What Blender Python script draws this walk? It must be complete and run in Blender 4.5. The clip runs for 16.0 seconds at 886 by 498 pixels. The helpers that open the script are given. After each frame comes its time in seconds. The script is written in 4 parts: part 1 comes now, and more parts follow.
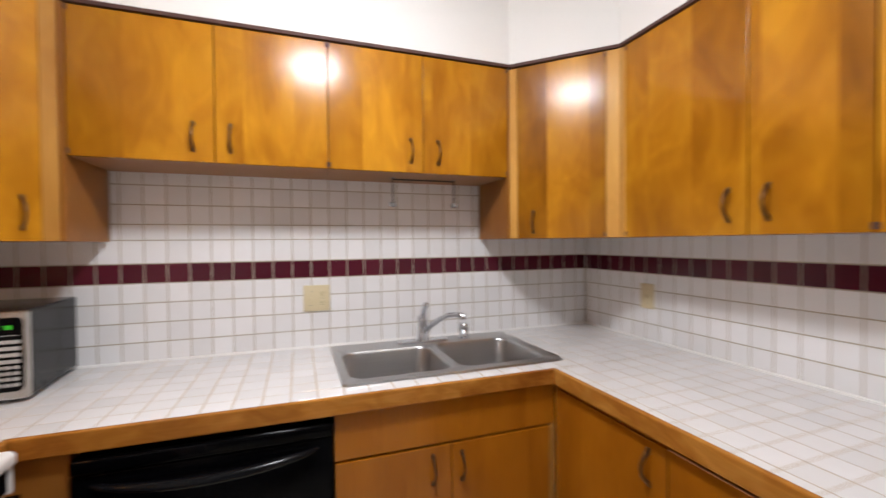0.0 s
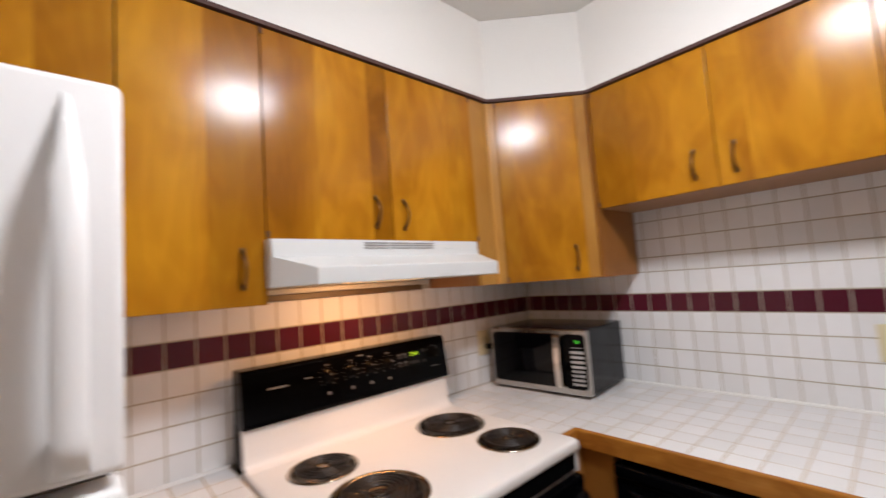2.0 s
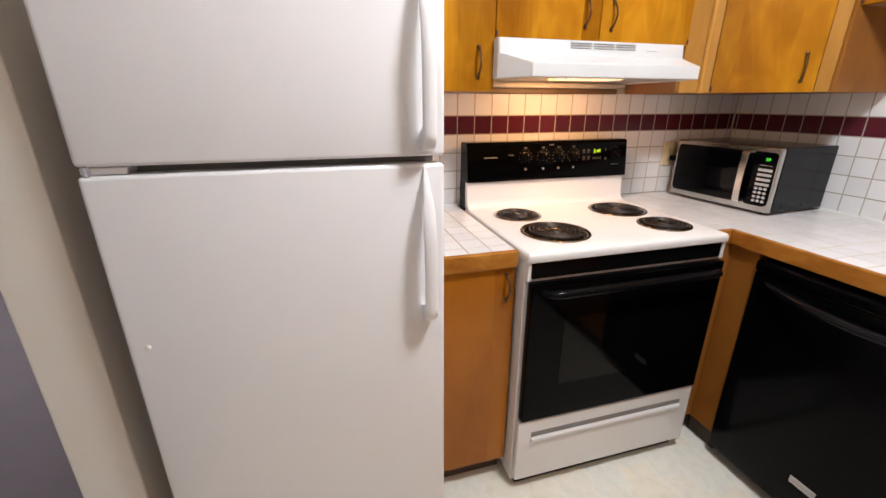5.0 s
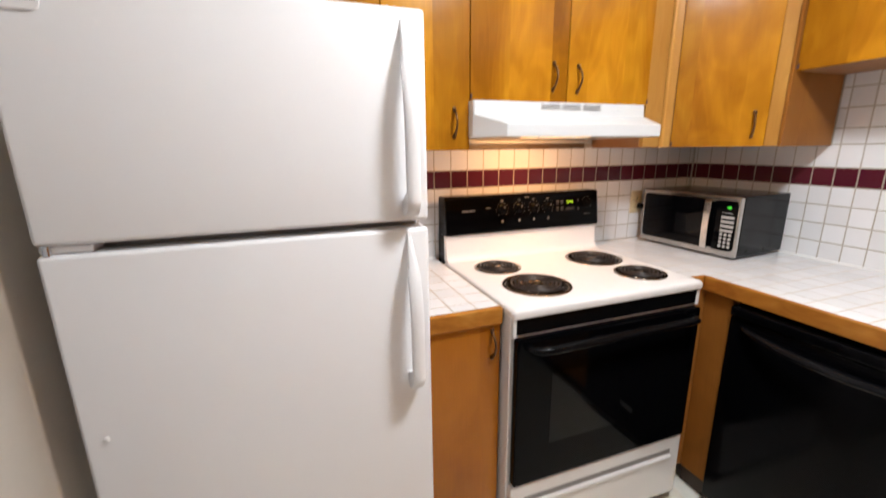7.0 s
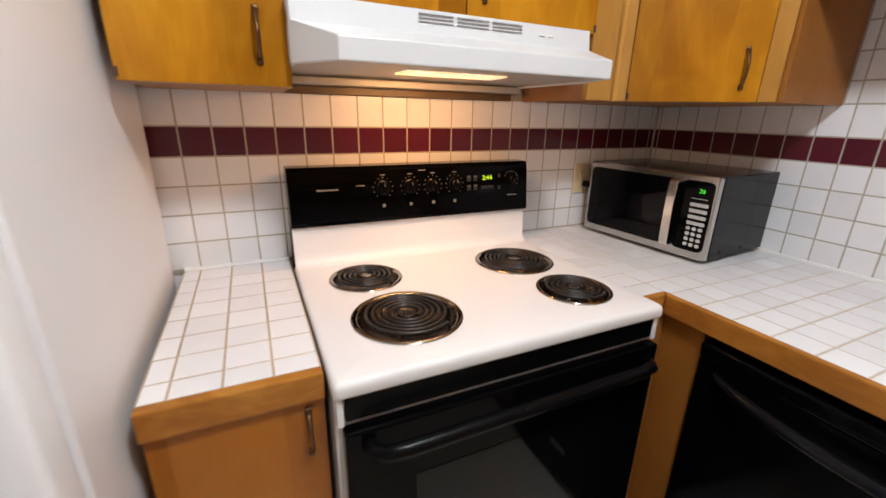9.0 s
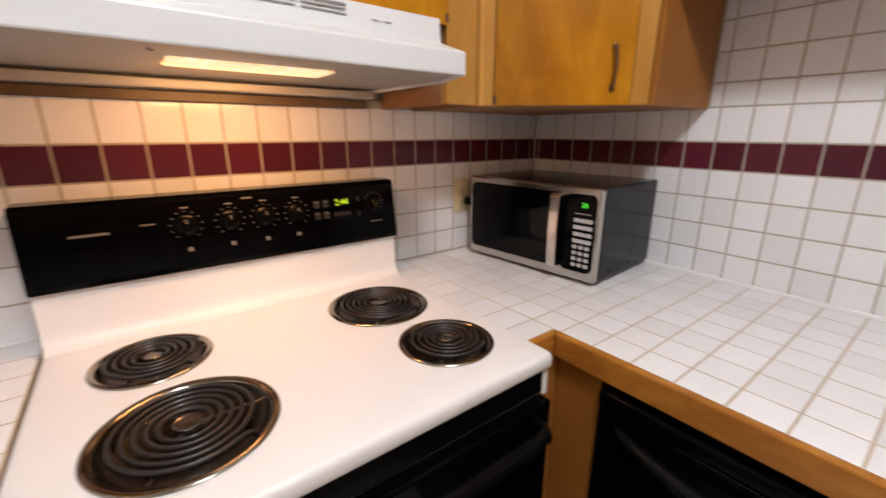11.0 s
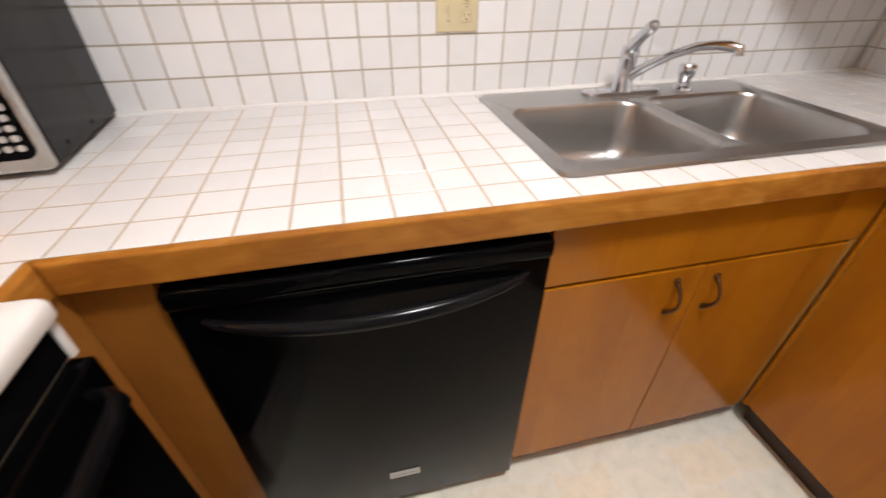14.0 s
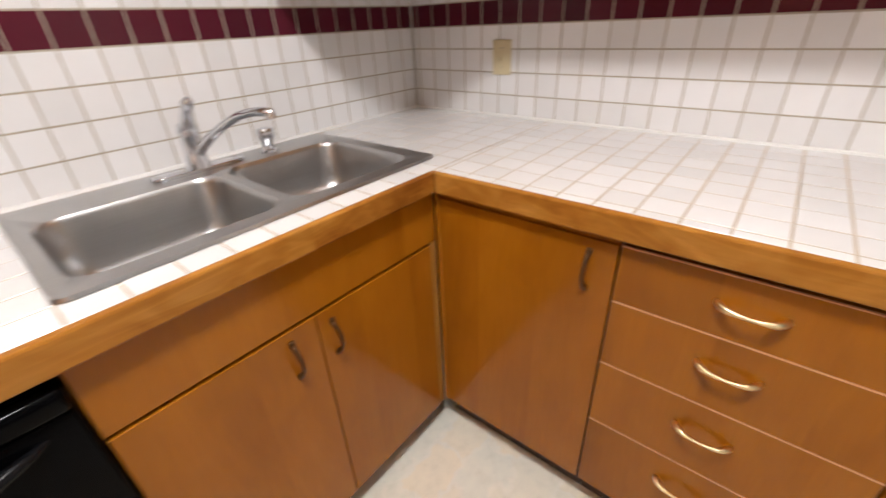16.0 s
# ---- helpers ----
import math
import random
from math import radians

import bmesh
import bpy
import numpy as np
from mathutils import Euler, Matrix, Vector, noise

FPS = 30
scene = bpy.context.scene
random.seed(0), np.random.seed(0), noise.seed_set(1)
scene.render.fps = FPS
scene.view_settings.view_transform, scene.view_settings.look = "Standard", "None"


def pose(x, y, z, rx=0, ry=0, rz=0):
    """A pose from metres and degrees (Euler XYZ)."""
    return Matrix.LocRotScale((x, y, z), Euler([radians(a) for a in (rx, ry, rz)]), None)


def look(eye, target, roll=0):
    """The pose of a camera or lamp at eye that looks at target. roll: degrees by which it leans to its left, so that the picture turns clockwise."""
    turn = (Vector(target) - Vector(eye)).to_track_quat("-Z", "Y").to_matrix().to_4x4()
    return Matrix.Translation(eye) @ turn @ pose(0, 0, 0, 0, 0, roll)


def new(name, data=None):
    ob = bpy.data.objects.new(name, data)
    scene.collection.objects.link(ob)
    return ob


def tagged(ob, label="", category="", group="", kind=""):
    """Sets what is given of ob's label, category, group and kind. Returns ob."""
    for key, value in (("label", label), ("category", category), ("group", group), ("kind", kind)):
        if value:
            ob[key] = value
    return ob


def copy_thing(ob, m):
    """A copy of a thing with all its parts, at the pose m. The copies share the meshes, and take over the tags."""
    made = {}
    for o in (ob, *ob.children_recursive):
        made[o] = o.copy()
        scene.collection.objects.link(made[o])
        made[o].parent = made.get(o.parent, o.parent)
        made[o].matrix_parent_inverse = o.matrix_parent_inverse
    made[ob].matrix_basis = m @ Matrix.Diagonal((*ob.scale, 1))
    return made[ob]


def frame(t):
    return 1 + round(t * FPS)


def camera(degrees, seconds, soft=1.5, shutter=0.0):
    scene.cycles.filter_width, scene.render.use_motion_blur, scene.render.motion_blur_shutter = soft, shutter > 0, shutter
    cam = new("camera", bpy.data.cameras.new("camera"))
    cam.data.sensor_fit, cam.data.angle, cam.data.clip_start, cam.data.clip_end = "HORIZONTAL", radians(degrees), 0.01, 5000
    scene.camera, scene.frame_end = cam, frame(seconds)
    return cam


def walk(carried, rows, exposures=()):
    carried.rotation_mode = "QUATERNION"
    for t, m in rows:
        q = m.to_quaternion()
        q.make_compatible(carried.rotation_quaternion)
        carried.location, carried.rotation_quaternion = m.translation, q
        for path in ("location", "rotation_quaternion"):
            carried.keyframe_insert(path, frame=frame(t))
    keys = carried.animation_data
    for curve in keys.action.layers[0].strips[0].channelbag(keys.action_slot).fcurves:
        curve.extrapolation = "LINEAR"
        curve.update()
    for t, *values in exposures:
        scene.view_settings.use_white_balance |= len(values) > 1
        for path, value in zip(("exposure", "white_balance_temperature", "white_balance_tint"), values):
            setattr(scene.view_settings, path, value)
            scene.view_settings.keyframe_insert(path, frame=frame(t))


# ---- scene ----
cam = camera(94.7, 16.0, soft=1.5, shutter=0.5)
PATH = [
    (0, (0.039, -0.088, 1.36), (0.706, 1.797, 1.328), -0.5),
    (0.1, (0.058, -0.074, 1.362), (0.608, 1.842, 1.338), -0.6),
    (0.5, (0.135, -0.017, 1.37), (0.216, 1.981, 1.378), -1.0),
    (1, (0.183, 0.004, 1.376), (-0.317, 1.94, 1.431), -2.1),
    (1.5, (0.161, -0.003, 1.382), (-0.876, 1.703, 1.496), -3.3),
    (2, (0.137, -0.03, 1.401), (-1.353, 1.295, 1.558), -4.1),
    (2.5, (0.178, -0.099, 1.41), (-1.565, 0.86, 1.622), -5.7),
    (3, (0.326, -0.244, 1.407), (-1.482, 0.592, 1.582), -4.2),
    (3.5, (0.429, -0.29, 1.427), (-1.461, 0.354, 1.548), -2.0),
    (4, (0.461, -0.267, 1.403), (-1.464, 0.262, 1.287), -1.1),
    (4.2, (0.460, -0.261, 1.383), (-1.452, 0.254, 1.104), -0.9),
    (4.5, (0.459, -0.256, 1.351), (-1.409, 0.249, 0.845), -0.5),
    (4.7, (0.46, -0.251, 1.338), (-1.365, 0.244, 0.686), -0.2),
    (6.8, (0.424, -0.256, 1.348), (-1.361, 0.383, 0.712), -0.3),
    (7, (0.422, -0.268, 1.38), (-1.405, 0.392, 0.902), -0.7),
    (7.5, (0.39, -0.292, 1.382), (-1.439, 0.429, 1.014), -1.5),
    (8, (0.299, -0.141, 1.348), (-1.458, 0.648, 0.81), -0.1),
    (8.2, (0.242, -0.036, 1.324), (-1.488, 0.751, 0.702), 1.0),
    (10.3, (-0.173, 0.356, 1.335), (-1.865, 1.281, 0.804), 0.5),
    (10.5, (-0.161, 0.387, 1.33), (-1.823, 1.372, 0.811), 0.3),
    (11, (-0.13, 0.472, 1.313), (-1.656, 1.64, 0.762), 0.1),
    (11.5, (-0.119, 0.546, 1.307), (-1.394, 1.949, 0.668), -1.1),
    (12, (-0.214, 0.589, 1.302), (-1.081, 2.236, 0.57), -0.8),
    (12.5, (-0.289, 0.621, 1.281), (-0.737, 2.376, 0.433), -0.7),
    (13, (-0.288, 0.626, 1.266), (-0.384, 2.36, 0.274), -0.4),
    (13.5, (-0.261, 0.622, 1.237), (-0.094, 2.279, 0.13), 0.2),
    (14, (-0.189, 0.616, 1.228), (0.181, 2.197, 0.06), 0.2),
    (14.5, (-0.1, 0.6, 1.233), (0.477, 2.124, 0.075), -0.4),
    (15, (-0.021, 0.569, 1.24), (0.788, 2.021, 0.128), -0.9),
    (15.5, (0.062, 0.534, 1.246), (1.114, 1.883, 0.209), -1.8),
    (16, (0.157, 0.494, 1.232), (1.489, 1.624, 0.258), -2.8),
]
# seconds, stops, white balance in kelvin, tint
EXPOSURE = [(0, 0.12, 6330, 10), (1.0, 0.10, 6300, 10), (1.5, -0.02, 6300, 10), (2.0, -0.12, 6300, 10), (3.5, 0.0, 6380, 10), (4.5, 0.24, 6300, 9),
            (7, 0.42, 6220, 7), (8, 0.26, 6100, 5), (10.5, 0.02, 6300, 10), (12, 0.13, 6450, 10), (13, 0.27, 6430, 10), (14.5, 0.46, 6750, 10), (16, 0.42, 6700, 10)]
walk(cam, [(t, look(eye, target, roll)) for t, eye, target, roll in PATH], EXPOSURE)

# ---- light ----
world = bpy.data.worlds.new("world")
world.use_nodes = True
scene.world = world
world.node_tree.nodes["Background"].inputs[0].default_value = (0.75, 0.85, 1.0, 1)
world.node_tree.nodes["Background"].inputs[1].default_value = 0.02

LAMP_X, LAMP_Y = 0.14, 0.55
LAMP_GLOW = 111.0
HOOD_WATTS = 2.7

hood_light = bpy.data.lights.new("hood_bulb_light", "AREA")
hood_light.shape, hood_light.size, hood_light.size_y = "RECTANGLE", 0.07, 0.24
hood_light.energy, hood_light.color = HOOD_WATTS, (1.0, 0.46, 0.16)
hood_lamp = new("hood_bulb_light", hood_light)
hood_lamp.matrix_world = pose(-0.93, 0.655, 1.408, 0, 36, 0)


# ---- materials ----
def nodes_of(name):
    m = bpy.data.materials.new(name)
    m.use_nodes = True
    return m, m.node_tree.nodes, m.node_tree.links, m.node_tree.nodes["Principled BSDF"]


def coords(n, l, scale=(1, 1, 1), spread=0.0, source="Object"):
    tc = n.new("ShaderNodeTexCoord")
    mp = n.new("ShaderNodeMapping")
    mp.inputs["Scale"].default_value = scale
    l.new(tc.outputs[source], mp.inputs["Vector"])
    if spread:
        info = n.new("ShaderNodeObjectInfo")
        mul = n.new("ShaderNodeVectorMath")
        mul.operation = "SCALE"
        mul.inputs[0].default_value = (spread, spread * 0.7, spread * 1.3)
        l.new(info.outputs["Random"], mul.inputs["Scale"])
        l.new(mul.outputs[0], mp.inputs["Location"])
    return mp.outputs[0]


def noise_tex(n, l, vec, scale, detail=4.0, rough=0.55, distort=0.0):
    t = n.new("ShaderNodeTexNoise")
    t.inputs["Scale"].default_value = scale
    t.inputs["Detail"].default_value = detail
    t.inputs["Roughness"].default_value = rough
    t.inputs["Distortion"].default_value = distort
    l.new(vec, t.inputs["Vector"])
    return t.outputs["Fac"]


def ramp(n, l, fac, stops):
    r = n.new("ShaderNodeValToRGB")
    while len(r.color_ramp.elements) < len(stops):
        r.color_ramp.elements.new(0.5)
    for e, (p, c) in zip(r.color_ramp.elements, stops):
        e.position, e.color = p, (*c, 1) if len(c) == 3 else c
    l.new(fac, r.inputs[0])
    return r.outputs[0]


def mixed(n, l, fac, a, b, kind="MIX"):
    m = n.new("ShaderNodeMix")
    m.data_type, m.blend_type = "RGBA", kind
    for sock, v in ((m.inputs[0], fac), (m.inputs[6], a), (m.inputs[7], b)):
        if isinstance(v, (float, int)):
            sock.default_value = v
        elif isinstance(v, tuple):
            sock.default_value = (*v, 1)
        else:
            l.new(v, sock)
    return m.outputs[2]


def bump(n, l, bsdf, height, strength=0.1, dist=0.002):
    b = n.new("ShaderNodeBump")
    b.inputs["Strength"].default_value = strength
    b.inputs["Distance"].default_value = dist
    l.new(height, b.inputs["Height"])
    l.new(b.outputs[0], bsdf.inputs["Normal"])


def number(n, l, fac, lo, hi):
    m = n.new("ShaderNodeMapRange")
    m.inputs["To Min"].default_value, m.inputs["To Max"].default_value = lo, hi
    l.new(fac, m.inputs["Value"])
    return m.outputs[0]


def plain(name, color, rough=0.5, metal=0.0, vary=0.06, grain=40.0, relief=0.03, coat=0.0, spec=0.5):
    m, n, l, b = nodes_of(name)
    v = coords(n, l, spread=9.0)
    f1 = noise_tex(n, l, v, 3.0, 3)
    f2 = noise_tex(n, l, v, grain, 4)
    dark = tuple(c * (1 - vary) for c in color)
    light = tuple(min(1, c * (1 + vary)) for c in color)
    c1 = mixed(n, l, f1, dark, light)
    c2 = mixed(n, l, 0.25, c1, ramp(n, l, f2, [(0.35, dark), (0.65, light)]))
    l.new(c2, b.inputs["Base Color"])
    l.new(number(n, l, f1, rough * 0.85, min(1, rough * 1.2)), b.inputs["Roughness"])
    b.inputs["Metallic"].default_value = metal
    b.inputs["Coat Weight"].default_value = coat
    b.inputs["Specular IOR Level"].default_value = spec
    if relief:
        bump(n, l, b, f2, relief, 0.001)
    return m


def veneer(name, dark, mid, light, rough=0.22, bands=6.0, along=2, leaf_mix=0.75, spec=0.24, wave=0.10, fibre=0.10, flame=0.4, rings=0.22, size=3.2):
    """Varnished sliced veneer: wide leaves of differing tone, each with its own flame figure and growth rings, fine pores."""
    m, n, l, b = nodes_of(name)
    # leaves
    pos = coords(n, l, (1, 1, 1), spread=3.1)
    sep = n.new("ShaderNodeSeparateXYZ")
    l.new(pos, sep.inputs[0])
    add = n.new("ShaderNodeMath")
    add.operation = "MULTIPLY"
    add.inputs[1].default_value = bands
    l.new(sep.outputs[0], add.inputs[0])
    fl = n.new("ShaderNodeMath")
    fl.operation = "FLOOR"
    l.new(add.outputs[0], fl.inputs[0])
    wn = n.new("ShaderNodeTexWhiteNoise")
    wn.noise_dimensions = "1D"
    l.new(fl.outputs[0], wn.inputs["W"])

    def own(scale, spread):
        """Coordinates that jump from leaf to leaf."""
        shift = n.new("ShaderNodeVectorMath")
        shift.operation = "MULTIPLY_ADD"
        shift.inputs[1].default_value = (4.0, 4.0, 4.0)
        l.new(wn.outputs["Color"], shift.inputs[0])
        l.new(coords(n, l, scale, spread=spread), shift.inputs[2])
        return shift.outputs[0]

    sq = [1.0, 1.0, 1.0]
    sq[along] = 0.30
    figure = noise_tex(n, l, own(tuple(sq), 13.0), size, 3, 0.5, 0.7)
    sq[along] = 0.62
    curl = noise_tex(n, l, own(tuple(sq), 7.0), size * 2.6, 2, 0.5, 0.9)
    tone = n.new("ShaderNodeMix")
    tone.inputs[0].default_value = flame
    l.new(figure, tone.inputs[2])
    l.new(curl, tone.inputs[3])
    base = ramp(n, l, tone.outputs[0], [(0.34, dark), (0.5, mid), (0.66, light)])
    # growth rings cut at a slant
    turn = n.new("ShaderNodeMath")
    turn.operation = "MULTIPLY"
    turn.inputs[1].default_value = 95.0
    l.new(figure, turn.inputs[0])
    ring = n.new("ShaderNodeMath")
    ring.operation = "SINE"
    l.new(turn.outputs[0], ring.inputs[0])
    base = mixed(n, l, rings, base, ramp(n, l, number(n, l, ring.outputs[0], 0.35, 1.0), [(0.0, (0.60, 0.54, 0.48)), (0.75, (1, 1, 1)), (1.0, (1.12, 1.12, 1.1))]), "MULTIPLY")
    leaf = ramp(n, l, wn.outputs["Value"], [(0.0, (0.66, 0.61, 0.55)), (0.5, (0.95, 0.93, 0.90)), (1.0, (1.18, 1.22, 1.25))])
    c = mixed(n, l, leaf_mix, base, leaf, "MULTIPLY")
    # broad stain and pores
    blot = noise_tex(n, l, coords(n, l, (1, 1, 1), spread=5.0), 2.2, 2)
    c = mixed(n, l, 0.35, c, ramp(n, l, blot, [(0.3, (0.82, 0.78, 0.74)), (0.7, (1.08, 1.08, 1.08))]), "MULTIPLY")
    ps = [260.0, 260.0, 260.0]
    ps[along] = 9.0
    pore = noise_tex(n, l, coords(n, l, tuple(ps), spread=2.0), 1.0, 2)
    c = mixed(n, l, 0.18, c, ramp(n, l, pore, [(0.35, (0.7, 0.66, 0.6)), (0.6, (1, 1, 1))]), "MULTIPLY")
    l.new(c, b.inputs["Base Color"])
    l.new(number(n, l, figure, rough * 0.85, rough * 1.25), b.inputs["Roughness"])
    b.inputs["Specular IOR Level"].default_value = spec
    wavy = noise_tex(n, l, coords(n, l, (1, 1, 0.5), spread=4.0), 9.0, 2)
    bump(n, l, b, wavy, wave, 0.004)
    # fine vertical fibres under the varnish
    first = n["Principled BSDF"].inputs["Normal"].links[0].from_node
    second = n.new("ShaderNodeBump")
    second.inputs["Strength"].default_value = fibre
    second.inputs["Distance"].default_value = 0.001
    l.new(pore, second.inputs["Height"])
    l.new(first.outputs["Normal"], second.inputs["Normal"])
    l.new(second.outputs["Normal"], b.inputs["Normal"])
    return m


def glazed(name, a, c, rough=0.12):
    """Glazed ceramic with a shade of its own on every piece."""
    m, n, l, b = nodes_of(name)
    info = n.new("ShaderNodeObjectInfo")
    tone = mixed(n, l, info.outputs["Random"], a, c)
    v = coords(n, l, spread=8.0)
    cloud = noise_tex(n, l, v, 22.0, 3)
    tone = mixed(n, l, 0.12, tone, ramp(n, l, cloud, [(0.35, (0.86, 0.84, 0.82)), (0.6, (1, 1, 1))]), "MULTIPLY")
    l.new(tone, b.inputs["Base Color"])
    l.new(number(n, l, cloud, rough * 0.8, rough * 1.5), b.inputs["Roughness"])
    bump(n, l, b, noise_tex(n, l, v, 30.0, 2), 0.10, 0.003)
    return m


def vinyl():
    """Sheet flooring printed with soft stone blocks."""
    m, n, l, b = nodes_of("vinyl_floor")
    v = coords(n, l)
    warp = noise_tex(n, l, v, 7.0, 3)
    br = n.new("ShaderNodeTexBrick")
    br.inputs["Scale"].default_value = 1.0
    br.inputs["Brick Width"].default_value = 0.19
    br.inputs["Row Height"].default_value = 0.13
    br.inputs["Mortar Size"].default_value = 0.012
    br.inputs["Mortar Smooth"].default_value = 0.9
    br.inputs["Color1"].default_value = (0.95, 0.86, 0.71, 1)
    br.inputs["Color2"].default_value = (0.88, 0.87, 0.79, 1)
    br.inputs["Mortar"].default_value = (0.93, 0.89, 0.80, 1)
    push = n.new("ShaderNodeVectorMath")
    push.operation = "MULTIPLY_ADD"
    nz = n.new("ShaderNodeTexNoise")
    nz.inputs["Scale"].default_value = 14.0
    l.new(v, nz.inputs["Vector"])
    l.new(nz.outputs["Color"], push.inputs[0])
    push.inputs[1].default_value = (0.11, 0.11, 0.0)
    l.new(v, push.inputs[2])
    l.new(push.outputs[0], br.inputs["Vector"])
    spots = noise_tex(n, l, v, 26.0, 6, 0.65)
    c = mixed(n, l, 0.6, br.outputs["Color"], ramp(n, l, spots, [(0.3, (0.86, 0.86, 0.84)), (0.5, (1, 1, 1)), (0.72, (1.06, 1.05, 1.02))]), "MULTIPLY")
    c = mixed(n, l, 0.5, c, ramp(n, l, warp, [(0.3, (0.93, 0.95, 0.94)), (0.7, (1.05, 1.02, 0.97))]), "MULTIPLY")
    l.new(c, b.inputs["Base Color"])
    l.new(number(n, l, spots, 0.32, 0.5), b.inputs["Roughness"])
    bump(n, l, b, spots, 0.08, 0.002)
    return m


def brushed(name, color, rough, stretch=(4, 220, 220)):
    m, n, l, b = nodes_of(name)
    f = noise_tex(n, l, coords(n, l, stretch), 1.0, 4)
    g = noise_tex(n, l, coords(n, l), 9.0, 3)
    c = mixed(n, l, f, tuple(x * 0.85 for x in color), color)
    l.new(mixed(n, l, 0.3, c, ramp(n, l, g, [(0.3, (0.75, 0.75, 0.75)), (0.7, (1, 1, 1))]), "MULTIPLY"), b.inputs["Base Color"])
    b.inputs["Metallic"].default_value = 1.0
    l.new(number(n, l, g, rough * 0.85, rough * 1.25), b.inputs["Roughness"])
    return m


def glow(name, color, strength):
    m, n, l, b = nodes_of(name)
    b.inputs["Base Color"].default_value = (*color, 1)
    b.inputs["Emission Color"].default_value = (*color, 1)
    b.inputs["Emission Strength"].default_value = strength
    return m


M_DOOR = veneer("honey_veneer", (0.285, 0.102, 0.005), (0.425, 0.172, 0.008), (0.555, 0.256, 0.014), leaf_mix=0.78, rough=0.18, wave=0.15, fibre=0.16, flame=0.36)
# Plainer veneer of the base units, also darkened for the shade there.
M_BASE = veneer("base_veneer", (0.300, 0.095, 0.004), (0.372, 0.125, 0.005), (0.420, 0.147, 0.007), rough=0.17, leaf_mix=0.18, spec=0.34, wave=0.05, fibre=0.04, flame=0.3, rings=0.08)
# Side and end panels: their shade is mixed into this veneer's colour.
M_SIDE_SHADED = veneer("shaded_panel_veneer", (0.235, 0.086, 0.014), (0.295, 0.114, 0.020), (0.345, 0.140, 0.027), rough=0.3, leaf_mix=0.15, flame=0.25, rings=0.1)
M_STILE = veneer("stile_wood", (0.48, 0.22, 0.045), (0.57, 0.29, 0.065), (0.64, 0.35, 0.09), bands=1.5, flame=0.2, rings=0.12)
M_EDGE = veneer("worktop_edge_wood", (0.27, 0.090, 0.013), (0.43, 0.175, 0.027), (0.58, 0.275, 0.055), leaf_mix=0.1, bands=0.7, along=0, flame=0.3, rings=0.3, size=7.0)
M_EDGE_Y = veneer("worktop_edge_wood_crosswise", (0.27, 0.090, 0.013), (0.43, 0.175, 0.027), (0.58, 0.275, 0.055), leaf_mix=0.1, bands=0.7, along=1, flame=0.3, rings=0.3, size=7.0)
M_LIT_EDGE = plain("lit_edge_wood", (0.74, 0.37, 0.17), 0.4, vary=0.1)
M_CARCASS = plain("cabinet_underside_wood", (0.31, 0.15, 0.062), 0.5, vary=0.12)
M_STRIP = plain("greasy_wood_strip", (0.105, 0.062, 0.024), 0.45, vary=0.6, grain=18)
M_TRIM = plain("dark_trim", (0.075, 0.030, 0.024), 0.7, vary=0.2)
M_KICK = plain("dark_toe_kick", (0.06, 0.035, 0.022), 0.6, vary=0.2)
M_TILE = glazed("white_tile_glaze", (0.77, 0.765, 0.765), (0.85, 0.845, 0.85))
M_RED = glazed("burgundy_tile_glaze", (0.070, 0.009, 0.018), (0.098, 0.013, 0.025), 0.12)
M_RED.node_tree.nodes["Principled BSDF"].inputs["Specular IOR Level"].default_value = 0.28
M_GROUT = plain("wall_grout", (0.425, 0.375, 0.30), 0.9, vary=0.2, grain=90, relief=0.2)
M_GROUT_TOP = plain("counter_grout", (0.47, 0.385, 0.29), 0.9, vary=0.28, grain=90, relief=0.2)
M_GROUT_OLD = plain("stained_counter_grout", (0.42, 0.33, 0.23), 0.9, vary=0.5, grain=30, relief=0.2)
M_CAULK = plain("white_caulk", (0.80, 0.79, 0.77), 0.45, vary=0.04)
M_PAINT = plain("white_wall_paint", (0.80, 0.785, 0.76), 0.75, vary=0.03, grain=160, relief=0.12)
M_BEIGE = plain("cream_wall_paint", (0.84, 0.785, 0.70), 0.8, vary=0.03, grain=160, relief=0.12)
M_CEIL = plain("ceiling_paint", (0.74, 0.73, 0.70), 0.9, vary=0.03, grain=220, relief=0.3)
M_VINYL = vinyl()
M_CARPET = plain("mauve_carpet", (0.20, 0.165, 0.18), 0.95, vary=0.25, grain=260, relief=0.6)
M_ENAMEL = plain("white_enamel", (0.80, 0.785, 0.77), 0.2, vary=0.02, grain=60, relief=0.01, coat=0.3)
M_COOKTOP = plain("white_cooktop_enamel", (0.80, 0.775, 0.755), 0.42, vary=0.02, grain=60, relief=0.01)
M_FRIDGE = plain("white_fridge_enamel", (0.86, 0.853, 0.855), 0.34, vary=0.015, grain=420, relief=0.10)
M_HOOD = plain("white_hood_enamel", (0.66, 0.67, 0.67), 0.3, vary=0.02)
# Hood underside and rear lip, greyer than the canopy.
M_HOODPAN = plain("grey_hood_underside", (0.34, 0.325, 0.30), 0.35, vary=0.14, grain=24)
M_BLACK = plain("black_gloss", (0.0014, 0.0014, 0.0018), 0.075, vary=0.2, relief=0.004, spec=0.075)
M_SMUDGED = plain("smudged_black_gloss", (0.0014, 0.0014, 0.0018), 0.11, vary=0.2, relief=0.004, spec=0.085)
sn, sl = M_SMUDGED.node_tree.nodes, M_SMUDGED.node_tree.links
wipes = noise_tex(sn, sl, coords(sn, sl, (1, 1, 0.6)), 5.0, 4, 0.6, 1.5)
